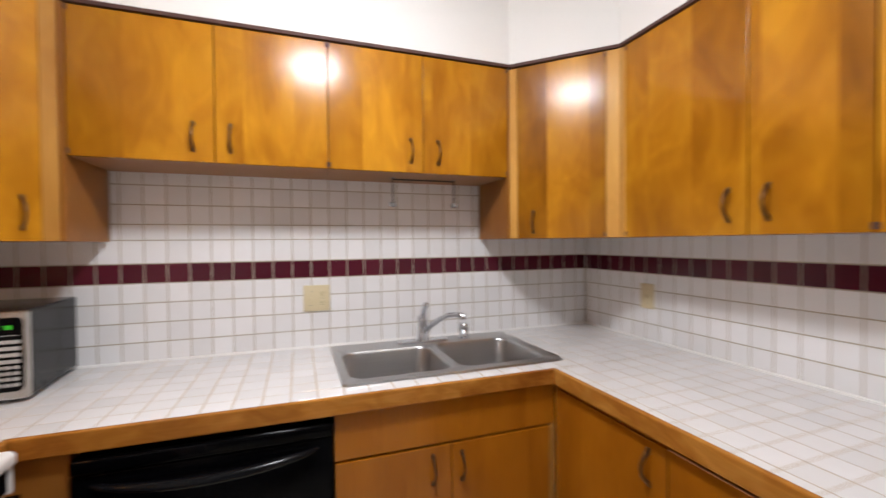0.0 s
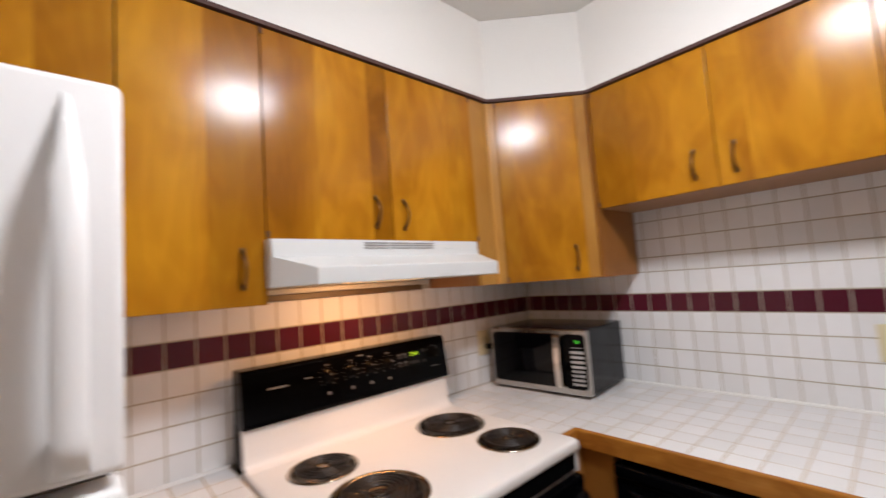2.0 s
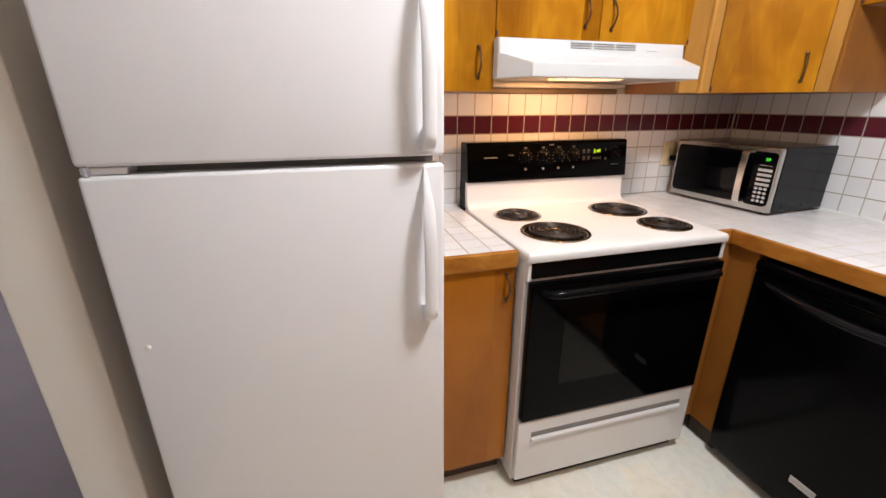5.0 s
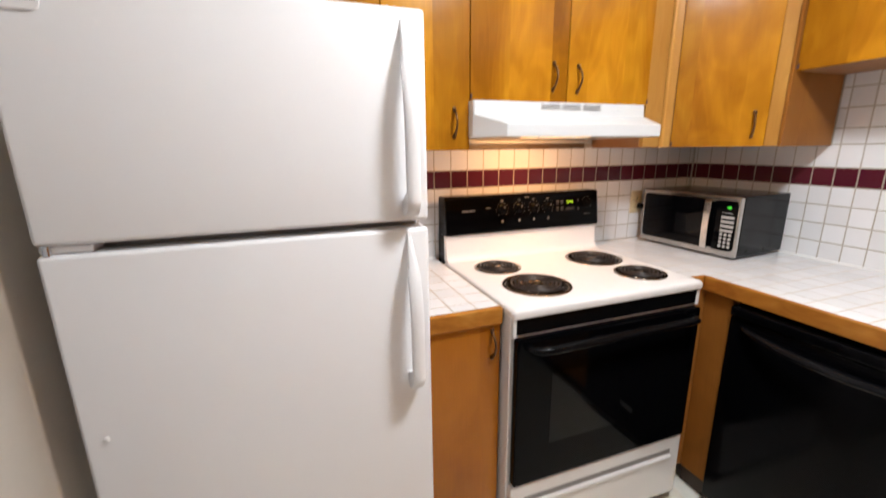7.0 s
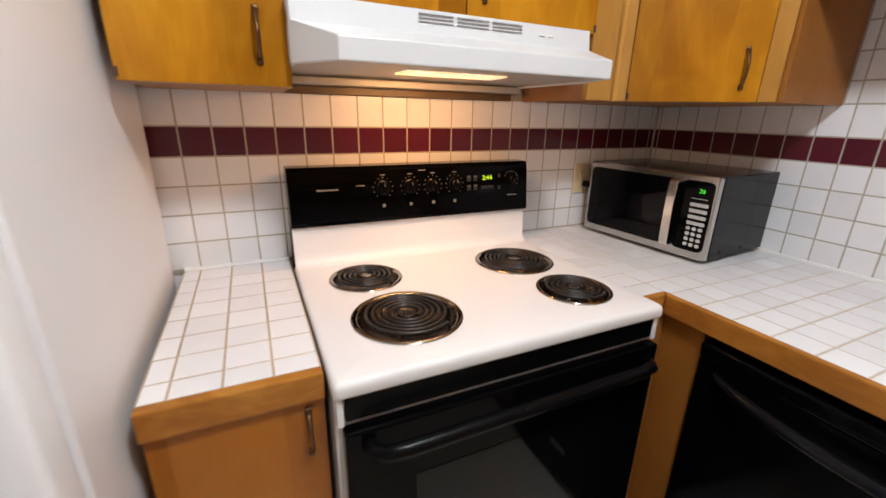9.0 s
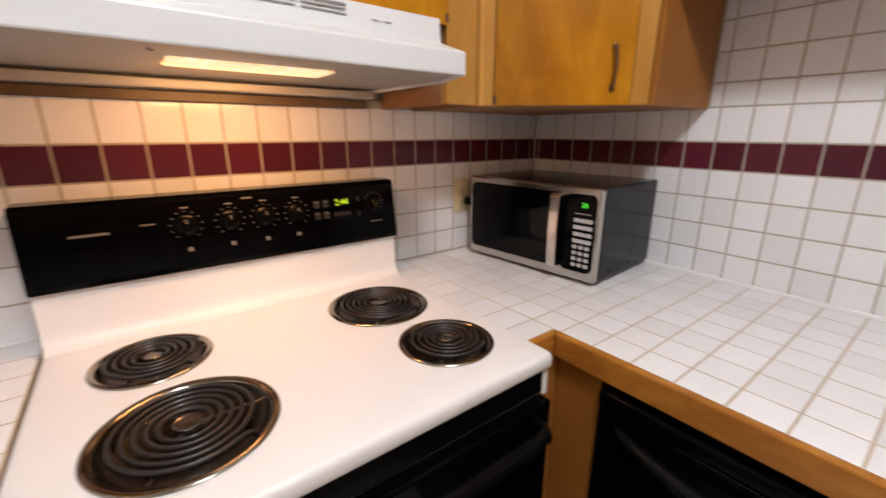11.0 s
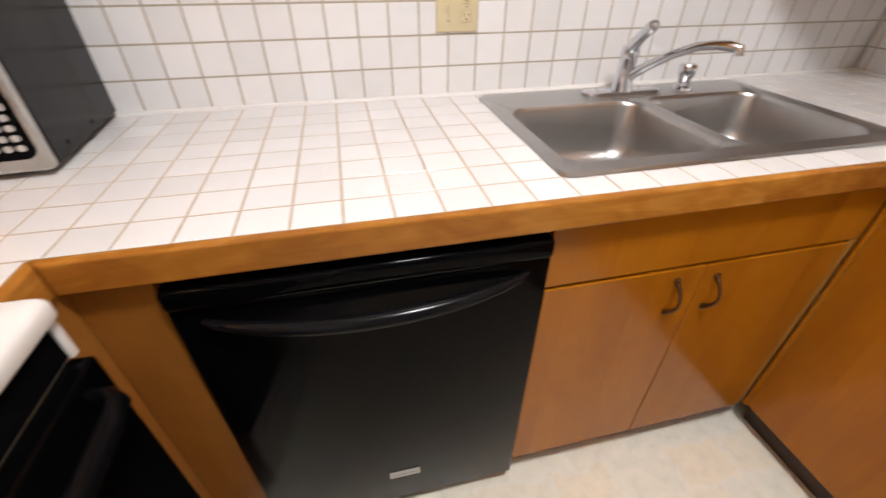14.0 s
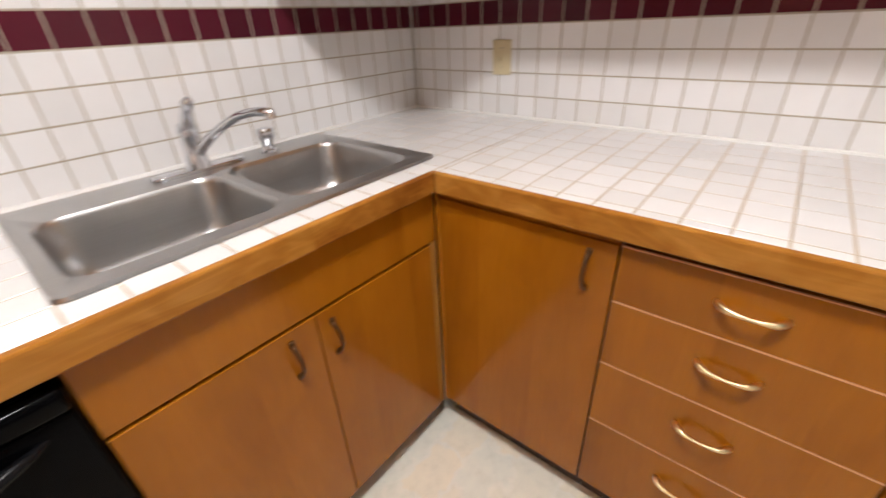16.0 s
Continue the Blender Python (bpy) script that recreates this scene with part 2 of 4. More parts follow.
sl.new(number(sn, sl, wipes, 0.03, 0.30), sn["Principled BSDF"].inputs["Roughness"])
M_BLACKH = plain("black_handle_gloss", (0.005, 0.005, 0.006), 0.14, vary=0.2, relief=0.0, spec=0.17)
M_BLACKM = plain("black_satin", (0.003, 0.003, 0.0035), 0.24, vary=0.2, spec=0.11)
M_GLASS = plain("black_oven_glass", (0.0015, 0.0015, 0.002), 0.06, vary=0.1, relief=0.0, spec=0.18)
M_GASKET = plain("grey_gasket", (0.26, 0.25, 0.24), 0.7, vary=0.1)
M_COIL = plain("black_coil", (0.026, 0.021, 0.019), 0.36, vary=0.35, metal=0.2)
M_CHROME = plain("chrome", (0.68, 0.70, 0.74), 0.10, metal=1.0, vary=0.03, relief=0.0)
M_PAN = plain("tarnished_drip_pan", (0.33, 0.29, 0.24), 0.12, metal=1.0, vary=0.25, grain=30)
M_BOWL = plain("burnt_drip_pan", (0.080, 0.063, 0.050), 0.24, metal=0.95, vary=0.5, grain=30, relief=0.25)
M_CAP = plain("dull_cap", (0.20, 0.185, 0.17), 0.22, metal=0.95, vary=0.3)
M_STEEL = brushed("brushed_steel", (0.56, 0.56, 0.56), 0.30)
M_STEEL_MW = brushed("microwave_steel", (0.62, 0.60, 0.57), 0.19, (4, 220, 220))
M_STEEL_BAR = brushed("microwave_handle_steel", (0.78, 0.74, 0.69), 0.20, (220, 220, 4))
M_BRONZE = plain("aged_bronze", (0.14, 0.073, 0.032), 0.34, metal=0.85, vary=0.3)
M_BRASS = plain("brushed_brass", (0.97, 0.74, 0.44), 0.30, metal=1.0, vary=0.12)
M_IVORY = plain("ivory_plastic", (0.66, 0.57, 0.36), 0.35, vary=0.03)
M_DARKSLOT = plain("dark_slot", (0.02, 0.018, 0.015), 0.6)
M_GREYMETAL = plain("charcoal_painted_metal", (0.0045, 0.005, 0.0065), 0.17, vary=0.15, grain=200, relief=0.03, spec=0.2)
M_SILVER = plain("silver_print", (0.24, 0.235, 0.23), 0.4, metal=0.3)
M_KEYGREY = plain("dark_grey_keys", (0.022, 0.021, 0.021), 0.45, vary=0.2)
M_BUTTON = plain("pale_buttons", (0.47, 0.455, 0.44), 0.4)
M_VENT = plain("grey_vent", (0.24, 0.235, 0.23), 0.5)
M_LCD = glow("green_digits", (0.10, 1.0, 0.05), 0.4)
M_LCD_Y = glow("yellow_green_digits", (0.55, 1.0, 0.02), 0.6)
M_LENS = glow("warm_hood_lens", (1.0, 0.60, 0.27), 1.05)
ln, ll = M_LENS.node_tree.nodes, M_LENS.node_tree.links
prism_cells = noise_tex(ln, ll, coords(ln, ll, (1, 1, 1)), 150.0, 3, 0.6, 1.2)
ll.new(ramp(ln, ll, prism_cells, [(0.36, (0.50, 0.24, 0.08)), (0.5, (1.0, 0.66, 0.34)), (0.62, (1.0, 0.90, 0.74))]), ln["Principled BSDF"].inputs["Emission Color"])
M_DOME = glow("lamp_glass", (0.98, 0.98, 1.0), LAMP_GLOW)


# ---- building helpers ----
def part(name, bm, material, parent=None, label=""):
    me = bpy.data.meshes.new(name)
    bm.normal_update()
    bm.to_mesh(me)
    bm.free()
    me.materials.append(material)
    ob = new(name, me)
    if parent is not None:
        ob.parent = parent
    return tagged(ob, label)


def smooth(ob, angle=40):
    me = ob.data
    me.shade_smooth()
    bm = bmesh.new()
    bm.from_mesh(me)
    for e in bm.edges:
        if len(e.link_faces) == 2 and e.calc_face_angle(0) > radians(angle):
            e.smooth = False
    bm.to_mesh(me)
    bm.free()
    return ob


def thing(name, m, label, category, group="", kind=""):
    ob = new(name)
    ob.empty_display_size = 0.1
    ob.matrix_basis = m
    return tagged(ob, label, category, group, kind)


def structure(name, bm, material, label="", category=""):
    ob = part(name, bm, material)
    return tagged(ob, label, category, "", "structure")


def add_box(bm, x0, x1, y0, y1, z0, z1, bevel=0.0, seg=2):
    r = bmesh.ops.create_cube(bm, size=1)
    vs = r["verts"]
    bmesh.ops.scale(bm, vec=(x1 - x0, y1 - y0, z1 - z0), verts=vs)
    bmesh.ops.translate(bm, vec=((x0 + x1) / 2, (y0 + y1) / 2, (z0 + z1) / 2), verts=vs)
    if bevel:
        es = list({e for v in vs for e in v.link_edges})
        bmesh.ops.bevel(bm, geom=es, offset=bevel, segments=seg, profile=0.5, affect="EDGES")
    return bm


def box(x0, x1, y0, y1, z0, z1, bevel=0.0, seg=2):
    return add_box(bmesh.new(), x0, x1, y0, y1, z0, z1, bevel, seg)


def add_prism(bm, pts, z0, z1):
    lo = [bm.verts.new((x, y, z0)) for x, y in pts]
    hi = [bm.verts.new((x, y, z1)) for x, y in pts]
    bm.faces.new(list(reversed(lo)))
    bm.faces.new(hi)
    for i in range(len(pts)):
        j = (i + 1) % len(pts)
        bm.faces.new((lo[i], lo[j], hi[j], hi[i]))
    return bm


def prism(pts, z0, z1, bevel=0.0):
    bm = add_prism(bmesh.new(), pts, z0, z1)
    if bevel:
        bmesh.ops.bevel(bm, geom=list(bm.edges), offset=bevel, segments=2, profile=0.5, affect="EDGES")
    return bm


def add_tube(bm, path, radii, seg=10, flat=1.0, caps=True):
    """A tube along a path; flat squeezes it across its second axis."""
    path = [Vector(p) for p in path]
    if isinstance(radii, (int, float)):
        radii = [radii] * len(path)
    rings, side = [], None
    for i, p in enumerate(path):
        d = (path[min(i + 1, len(path) - 1)] - path[max(i - 1, 0)]).normalized()
        if side is None:
            side = d.orthogonal().normalized()
        side = (side - d * side.dot(d)).normalized()
        up = d.cross(side)
        rings.append([bm.verts.new(p + radii[i] * (math.cos(a) * side + flat * math.sin(a) * up)) for a in (2 * math.pi * k / seg for k in range(seg))])
    for a, b in zip(rings, rings[1:]):
        for k in range(seg):
            bm.faces.new((a[k], a[(k + 1) % seg], b[(k + 1) % seg], b[k]))
    if caps:
        bm.faces.new(list(reversed(rings[0])))
        bm.faces.new(rings[-1])
    return bm


def tube(path, radii, seg=10, flat=1.0):
    return add_tube(bmesh.new(), path, radii, seg, flat)


def lathe(profile, seg=40):
    """Turned about z from (radius, height) pairs."""
    bm = bmesh.new()
    rings = []
    for r, z in profile:
        if r < 1e-5:
            rings.append([bm.verts.new((0, 0, z))])
        else:
            rings.append([bm.verts.new((r * math.cos(2 * math.pi * k / seg), r * math.sin(2 * math.pi * k / seg), z)) for k in range(seg)])
    for a, b in zip(rings, rings[1:]):
        for k in range(seg):
            j = (k + 1) % seg
            if len(a) == 1 and len(b) > 1:
                bm.faces.new((a[0], b[j], b[k]))
            elif len(b) == 1 and len(a) > 1:
                bm.faces.new((a[k], a[j], b[0]))
            elif len(a) > 1:
                bm.faces.new((a[k], a[j], b[j], b[k]))
    bmesh.ops.recalc_face_normals(bm, faces=list(bm.faces))
    return bm


def moved(bm, m):
    bm.transform(m)
    return bm


def round_rect(x0, x1, y0, y1, r, n=6):
    pts = []
    for cx, cy, a in ((x1 - r, y1 - r, 0), (x0 + r, y1 - r, 90), (x0 + r, y0 + r, 180), (x1 - r, y0 + r, 270)):
        for k in range(n + 1):
            t = radians(a + 90 * k / n)
            pts.append((cx + r * math.cos(t), cy + r * math.sin(t)))
    return pts


def lettering(name, body, size, m, material, parent):
    cu = bpy.data.curves.new(name, "FONT")
    cu.body, cu.size, cu.extrude = body, size, 0.0004
    cu.align_x, cu.align_y = "CENTER", "CENTER"
    tmp = bpy.data.objects.new(name, cu)
    me = bpy.data.meshes.new_from_object(tmp)
    bpy.data.objects.remove(tmp)
    me.materials.clear()
    me.materials.append(material)
    ob = new(name, me)
    ob.parent = parent
    ob.matrix_basis = m
    return ob


# ---- plan ----
W, N, E = -1.215, 1.753, 1.514            # kitchen walls
S, FAR_W = -4.6, -5.2                     # beyond the kitchen
CEIL, TOP = 2.440, 2.097                   # ceiling, top of the wall cupboards
COUNTER = 0.914
SOFFIT = [(-0.901, -0.76), (-0.901, 1.180), (-0.630, 1.457), (0.891, 1.457), (1.201, 1.160), (1.201, -0.42)]
UW, UN, UE = -0.905, 1.462, 1.205         # fronts of the wall cupboards
LOW = 1.374                               # underside of the tall wall cupboards
DIAG_W = ((UW, 1.178), (-0.632, 1.451))   # fronts of the corner cupboards
DIAG_E = ((0.893, 1.468), (UE, 1.156))
STUB_Y = -0.76
END_S = -0.42                             # south end of the east units
P = 0.0755                                # tile pitch

# ---- structure ----
structure("floor", box(W - 0.1, E + 0.1, STUB_Y - 0.13, N + 0.1, -0.08, 0.0), M_VINYL, "beige stone-patterned vinyl sheet kitchen floor", "floor")
bm = box(FAR_W, E + 0.1, S, STUB_Y - 0.13, -0.08, 0.004)
structure("floor_carpet", bm, M_CARPET, "mauve grey carpet in the adjoining room", "carpet")
structure("ceiling", box(FAR_W - 0.1, E + 0.2, S - 0.1, N + 0.2, CEIL, CEIL + 0.1), M_CEIL, "matt off-white painted ceiling", "ceiling")
structure("wall_north", box(W - 0.12, E + 0.12, N + 0.004, N + 0.124, -0.02, CEIL), M_PAINT, "white painted wall behind the sink counter", "wall")
structure("wall_west", box(W - 0.124, W - 0.004, STUB_Y - 0.127, N + 0.004, -0.02, CEIL), M_PAINT, "white painted wall behind the stove", "wall")
structure("wall_east", box(E + 0.004, E + 0.124, S, N + 0.004, -0.02, CEIL), M_PAINT, "white painted wall behind the drawers", "wall")
structure("wall_south", box(FAR_W - 0.1, E + 0.124, S - 0.12, S, -0.02, CEIL), M_PAINT, "plain painted far wall of the adjoining room", "wall")
structure("wall_far_west", box(FAR_W - 0.12, FAR_W, S, STUB_Y - 0.127, -0.02, CEIL), M_PAINT, "plain painted side wall of the adjoining room", "wall")
structure("wall_living_room", box(FAR_W, W - 0.124, STUB_Y - 0.127, STUB_Y - 0.007, -0.02, CEIL), M_PAINT, "plain painted wall of the adjoining room", "wall")
# Out-of-view white block, added to throw lamp light back at the fridge.
structure("wall_return", box(0.886, E + 0.004, -2.6, END_S - 0.004, -0.02, CEIL), M_PAINT, "unseen white wall added to bounce light onto the fridge", "wall")
structure("wall_partition", box(W - 0.004, -0.475, STUB_Y - 0.127, STUB_Y, -0.02, CEIL, 0.004), M_BEIGE, "cream painted partition end beside the fridge", "wall")

# soffit: one boxed-in band above the cupboards
so = SOFFIT
bm = prism(so + [(E, END_S), (E, N), (W, N), (W, STUB_Y)], TOP + 0.013, CEIL - 0.001)
bmesh.ops.recalc_face_normals(bm, faces=list(bm.faces))
structure("soffit", bm, M_PAINT, "white painted soffit boxed in above the wall cupboards", "soffit")

# dark board under the soffit's edge
bm = bmesh.new()
for (ax, ay), (bx, by) in zip(so, so[1:]):
    d = Vector((bx - ax, by - ay, 0)).normalized()
    nrm = Vector((d.y, -d.x, 0))
    fr, bk = nrm * 0.003, nrm * -0.030
    add_prism(bm, [(ax + bk.x, ay + bk.y), (ax + fr.x, ay + fr.y), (bx + fr.x, by + fr.y), (bx + bk.x, by + bk.y)], TOP + 0.0005, TOP + 0.0125)
bmesh.ops.recalc_face_normals(bm, faces=list(bm.faces))
structure("trim", bm, M_TRIM, "thin dark brown strip along the cupboard tops", "trim")


# ---- cupboards ----
def pull_mesh():
    """A bowed cupboard pull, 9 cm tall, standing off along -y."""
    bm = bmesh.new()
    path, radii = [], []
    for k in range(13):
        t = k / 12
        z = (t - 0.5) * 0.082
        path.append((0, -0.004 - 0.024 * math.sin(math.pi * t) ** 0.8, z))
        radii.append(0.0045 + 0.0022 * abs(2 * t - 1) ** 3)
    add_tube(bm, path, radii, 8, 0.75)
    for z in (-0.044, 0.044):
        add_box(bm, -0.0058, 0.0058, -0.006, 0.001, z - 0.007, z + 0.007, 0.0022, 2)
    me = bpy.data.meshes.new("handle")
    bm.to_mesh(me)
    bm.free()
    me.shade_smooth()
    return me


PULL = pull_mesh()
PULL.materials.append(M_BRONZE)
bm = bmesh.new()
path = [(0, 0.001, -0.047), (0, -0.006, -0.046), (0, -0.014, -0.039), (0, -0.020, -0.029), (0, -0.023, -0.016), (0, -0.024, 0.0), (0, -0.023, 0.016), (0, -0.020, 0.029), (0, -0.014, 0.039), (0, -0.006, 0.046), (0, 0.001, 0.047)]
add_tube(bm, path, [0.010, 0.012, 0.012, 0.009, 0.0062, 0.0048, 0.0062, 0.009, 0.012, 0.012, 0.010], 10, 0.5)
PULL_BRASS = bpy.data.meshes.new("handle")
bm.to_mesh(PULL_BRASS)
bm.free()
PULL_BRASS.shade_smooth()
PULL_BRASS.materials.append(M_BRASS)


bm = tube([(0, 0, -0.008), (0, 0, 0.008)], 0.0038, 10)
add_box(bm, -0.0022, 0.0022, -0.001, 0.006, -0.007, 0.007)
HINGE = bpy.data.meshes.new("hinge")
bm.to_mesh(HINGE)
bm.free()
HINGE.materials.append(M_TRIM)


def pull(parent, x, y, z, flat=False, brass=False):
    ob = new("handle", PULL_BRASS if brass else PULL)
    ob.parent = parent
    ob.matrix_basis = pose(x, y, z, 0, 90 if flat else 0, 0)
    return tagged(ob, "bright brass bow pull" if brass else "aged bronze bow pull")


def slab_door(parent, x0, x1, z0, z1, hx=None, hz=None, name="door", material=None, flat=False, brass=False):
    ob = part(name, box(x0 + 0.0018, x1 - 0.0018, 0.0, 0.019, z0, z1, 0.0012, 2), material or M_DOOR, parent)
    if hx is not None:
        pull(ob, hx, 0.0, hz, flat, brass)
    if material is None and hx is not None:
        x = x0 + 0.004 if hx > (x0 + x1) / 2 else x1 - 0.004
        for z in (z0 + 0.014, z1 - 0.010):
            k = new("hinge", HINGE)
            k.parent = ob
            k.matrix_basis = pose(x, -0.0005, z)
            tagged(k, "small dark hinge knuckle")
    return ob


def wall_cupboard(name, m, width, z0, depth, doors, stiles, label, side=True, z1=TOP, floor_drop=0.0):
    """Front along local x, facing local -y, with its back at local y = depth."""
    ob = thing(name, m, label, "cupboard", "wall cupboards")
    part("body", box(0.001, width - 0.001, 0.0215, depth, z0 + floor_drop, z1 - 0.001, 0.001, 1), M_CARCASS, ob)
    for x0, x1 in stiles:
        part("stile", box(x0, x1, 0.004, 0.0212, z0, z1 - 0.002, 0.0015, 1), M_STILE, ob, "lighter solid wood stile")
    for x0, x1, hx, hz in doors:
        slab_door(ob, x0, x1, z0, z1 - 0.004, hx, hz)
    return ob


def facing_east(x, y):
    return pose(x, y, 0, 0, 0, 90)


def facing_west(x, y):
    return pose(x, y, 0, 0, 0, -90)


HZ = LOW + 0.068
# west run, from the partition to the corner; local x runs north
WD = UW - W - 0.004
wall_cupboard("wall_cupboard", facing_east(UW, STUB_Y + 0.002), 0.780, 1.70, WD,
              [(0.024, 0.395, 0.328, 1.81), (0.395, 0.780, 0.439, 1.81)], [(0.0, 0.023)],
              "honey-stained two-door wooden cupboard above the fridge")
wall_cupboard("wall_cupboard", facing_east(UW, 0.022), 0.292, LOW, WD,
              [(0.0, 0.292, 0.235, 1.463)], [], "tall narrow honey-stained wooden wall cupboard beside the fridge")
wall_cupboard("wall_cupboard", facing_east(UW, 0.314), 0.765, 1.535, WD,
              [(0.0, 0.383, 0.323, 1.624), (0.383, 0.765, 0.427, 1.620)], [],
              "honey-stained two-door wooden cupboard over the range hood")
ob = thing("filler_panel", facing_east(UW, 1.079), "light wooden filler stile between hood and corner cupboard", "filler panel")
part("stile", box(0.0, 0.089, 0.004, 0.022, LOW, TOP - 0.002, 0.0015, 1), M_STILE, ob)
part("side_panel", box(0.0, 0.016, 0.0225, WD, LOW, TOP - 0.002, 0.001, 1), M_CARCASS, ob)


def corner_cupboard(line, side, label):
    (ax, ay), (bx, by) = line
    width = math.hypot(bx - ax, by - ay)
    ob = thing("corner_cupboard", pose(ax, ay, 0, 0, 0, math.degrees(math.atan2(by - ay, bx - ax))), label, "cupboard", "wall cupboards")
    inv = ob.matrix_basis.inverted()
    wall_x = W if side == "west" else E
    if side == "west":
        pts = [(ax, ay + 0.004), (bx - 0.002, by + 0.012), (bx - 0.002, N - 0.001), (wall_x + 0.001, N - 0.001), (wall_x + 0.001, ay + 0.004)]
        nside = [(bx - 0.002, by + 0.002), (bx + 0.010, by + 0.002), (bx + 0.010, N - 0.002), (bx - 0.002, N - 0.002)]
    else:
        pts = [(ax + 0.002, ay + 0.012), (bx, by + 0.004), (wall_x - 0.001, by + 0.004), (wall_x - 0.001, N - 0.001), (ax + 0.002, N - 0.001)]
        nside = [(ax - 0.010, ay + 0.002), (ax + 0.002, ay + 0.002), (ax + 0.002, N - 0.002), (ax - 0.010, N - 0.002)]
    loc = [(inv @ Vector((x, y, 0))).xy for x, y in pts]
    shr = [(x, max(y, 0.0215)) for x, y in loc]
    part("body", prism(shr, LOW, TOP - 0.002), M_CARCASS, ob)
    part("side_panel", prism([(inv @ Vector((x, y, 0))).xy for x, y in nside], LOW - 0.001, TOP - 0.002, 0.0015), M_SIDE_SHADED, ob, "plain wooden side panel")
    a, b = (0.030, 0.042) if side == "west" else (0.035, 0.055)
    part("stile", box(0.0, a, 0.003, 0.0212, LOW, TOP - 0.002, 0.0015, 1), M_STILE, ob, "lighter solid wood stile")
    part("stile", box(width - b, width, 0.003, 0.0212, LOW, TOP - 0.002, 0.0015, 1), M_STILE, ob, "lighter solid wood stile")
    bead = 0.0 if side == "west" else width
    part("corner_bead", tube([(bead, 0.0135, LOW), (bead, 0.0135, TOP - 0.002)], 0.0125, 12), M_STILE, ob, "rounded corner bead")
    hx = 0.300 if side == "west" else 0.103
    slab_door(ob, a, width - b, LOW, TOP - 0.004, hx, 1.455 if side == "west" else 1.442)
    return ob


corner_cupboard(DIAG_W, "west", "honey-stained diagonal corner cupboard above the microwave")
corner_cupboard(DIAG_E, "east", "honey-stained diagonal corner cupboard beside the sink")

SHORT = 1.635
x_short = DIAG_W[1][0] + 0.011
w_short = DIAG_E[0][0] - 0.011 - x_short
mid = 0.147 - x_short
wall_cupboard("wall_cupboard", pose(x_short, UN, 0), mid, SHORT, N - UN - 0.002,
              [(0.0, -0.221 - x_short, -0.284 - x_short, 1.718), (-0.221 - x_short, mid, -0.173 - x_short, 1.718)], [],
              "short honey-stained two-door cupboard over the worktop")
wall_cupboard("wall_cupboard", pose(x_short + mid, UN, 0), w_short - mid, SHORT, N - UN - 0.002,
              [(0.0, 0.509 - 0.147, 0.458 - 0.147, 1.718), (0.509 - 0.147, w_short - mid, 0.571 - 0.147, 1.718)], [],
              "short honey-stained two-door cupboard over the sink")
# east run; local x runs south
wall_cupboard("wall_cupboard", facing_west(UE, 1.153), 0.726, LOW, E - UE - 0.002,
              [(0.014, 0.461, 0.409, 1.46), (0.461, 0.726, 0.514, 1.46)], [(0.0, 0.013)],
              "tall honey-stained two-door cupboard above the drawers")
wall_cupboard("wall_cupboard", facing_west(UE, 0.426), 0.426 - END_S, LOW, E - UE - 0.002,
              [(0.0, 0.423, 0.37, 1.46), (0.423, 0.426 - END_S, 0.475, 1.46)], [],
              "tall honey-stained two-door cupboard at the end of the counter")

# ---- base units ----
FN, FW, FE = 1.140, -0.600, 0.893         # fronts of the base units
KICK = 0.092


def base_unit(name, m, width, depth, label, z0=KICK, z1=0.862, recess=0.055):
    ob = thing(name, m, label, "base cabinet", "base cabinets")
    part("body", box(0.001, width - 0.001, 0.0215, depth, z0, z1, 0.001, 1), M_CARCASS, ob)
    part("toe_kick", box(0.001, width - 0.001, recess, recess + 0.02, 0.0, z0 - 0.001), M_KICK, ob, "dark brown toe kick")
    return ob


# sink cabinet
ob = base_unit("sink_cabinet", pose(0.131, FN, 0), 0.762, 0.60, "honey-stained wooden sink cabinet with two doors", z1=0.72)
part("apron", box(0.0, 0.762, 0.002, 0.0212, 0.716, 0.866, 0.0015, 1), M_BASE, ob, "fixed wooden panel below the sink")
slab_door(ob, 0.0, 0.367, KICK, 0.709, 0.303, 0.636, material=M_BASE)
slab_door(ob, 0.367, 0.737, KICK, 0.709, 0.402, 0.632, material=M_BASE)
part("stile", box(0.738, 0.762, 0.003, 0.0212, KICK, 0.714, 0.0015, 1), M_STILE, ob, "narrow corner stile")
# panels between stove and dishwasher
ob = thing("end_panel", pose(-0.598, FN, 0), "wooden end panel between stove and dishwasher", "panel")
part("front_panel", box(0.0, 0.106, 0.0, 0.02, KICK, 0.866, 0.0015, 1), M_SIDE_SHADED, ob)
part("return_panel", box(-0.020, -0.001, -0.085, 0.60, KICK, 0.866, 0.0015, 1), M_SIDE_SHADED, ob)
part("toe_kick", box(-0.015, 0.106, 0.03, 0.05, 0.0, KICK - 0.001), M_KICK, ob, "dark brown toe kick")
# east corner unit and drawers; local x runs south
ob = base_unit("corner_base_cabinet", facing_west(FE, FN - 0.001), 0.467, 0.60, "honey-stained one-door base cabinet in the counter corner", z0=0.108)
part("top_rail", box(0.0, 0.467, 0.006, 0.0212, 0.842, 0.866), M_BASE, ob)
part("stile", box(0.0, 0.0125, 0.0, 0.0212, 0.100, 0.866, 0.0012, 1), M_BASE, ob, "narrow corner bead")
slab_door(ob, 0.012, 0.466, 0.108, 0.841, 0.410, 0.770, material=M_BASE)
ob = base_unit("drawer_cabinet", facing_west(FE, FN - 0.469), 0.47, 0.60, "honey-stained base cabinet with four drawers", z0=0.108)
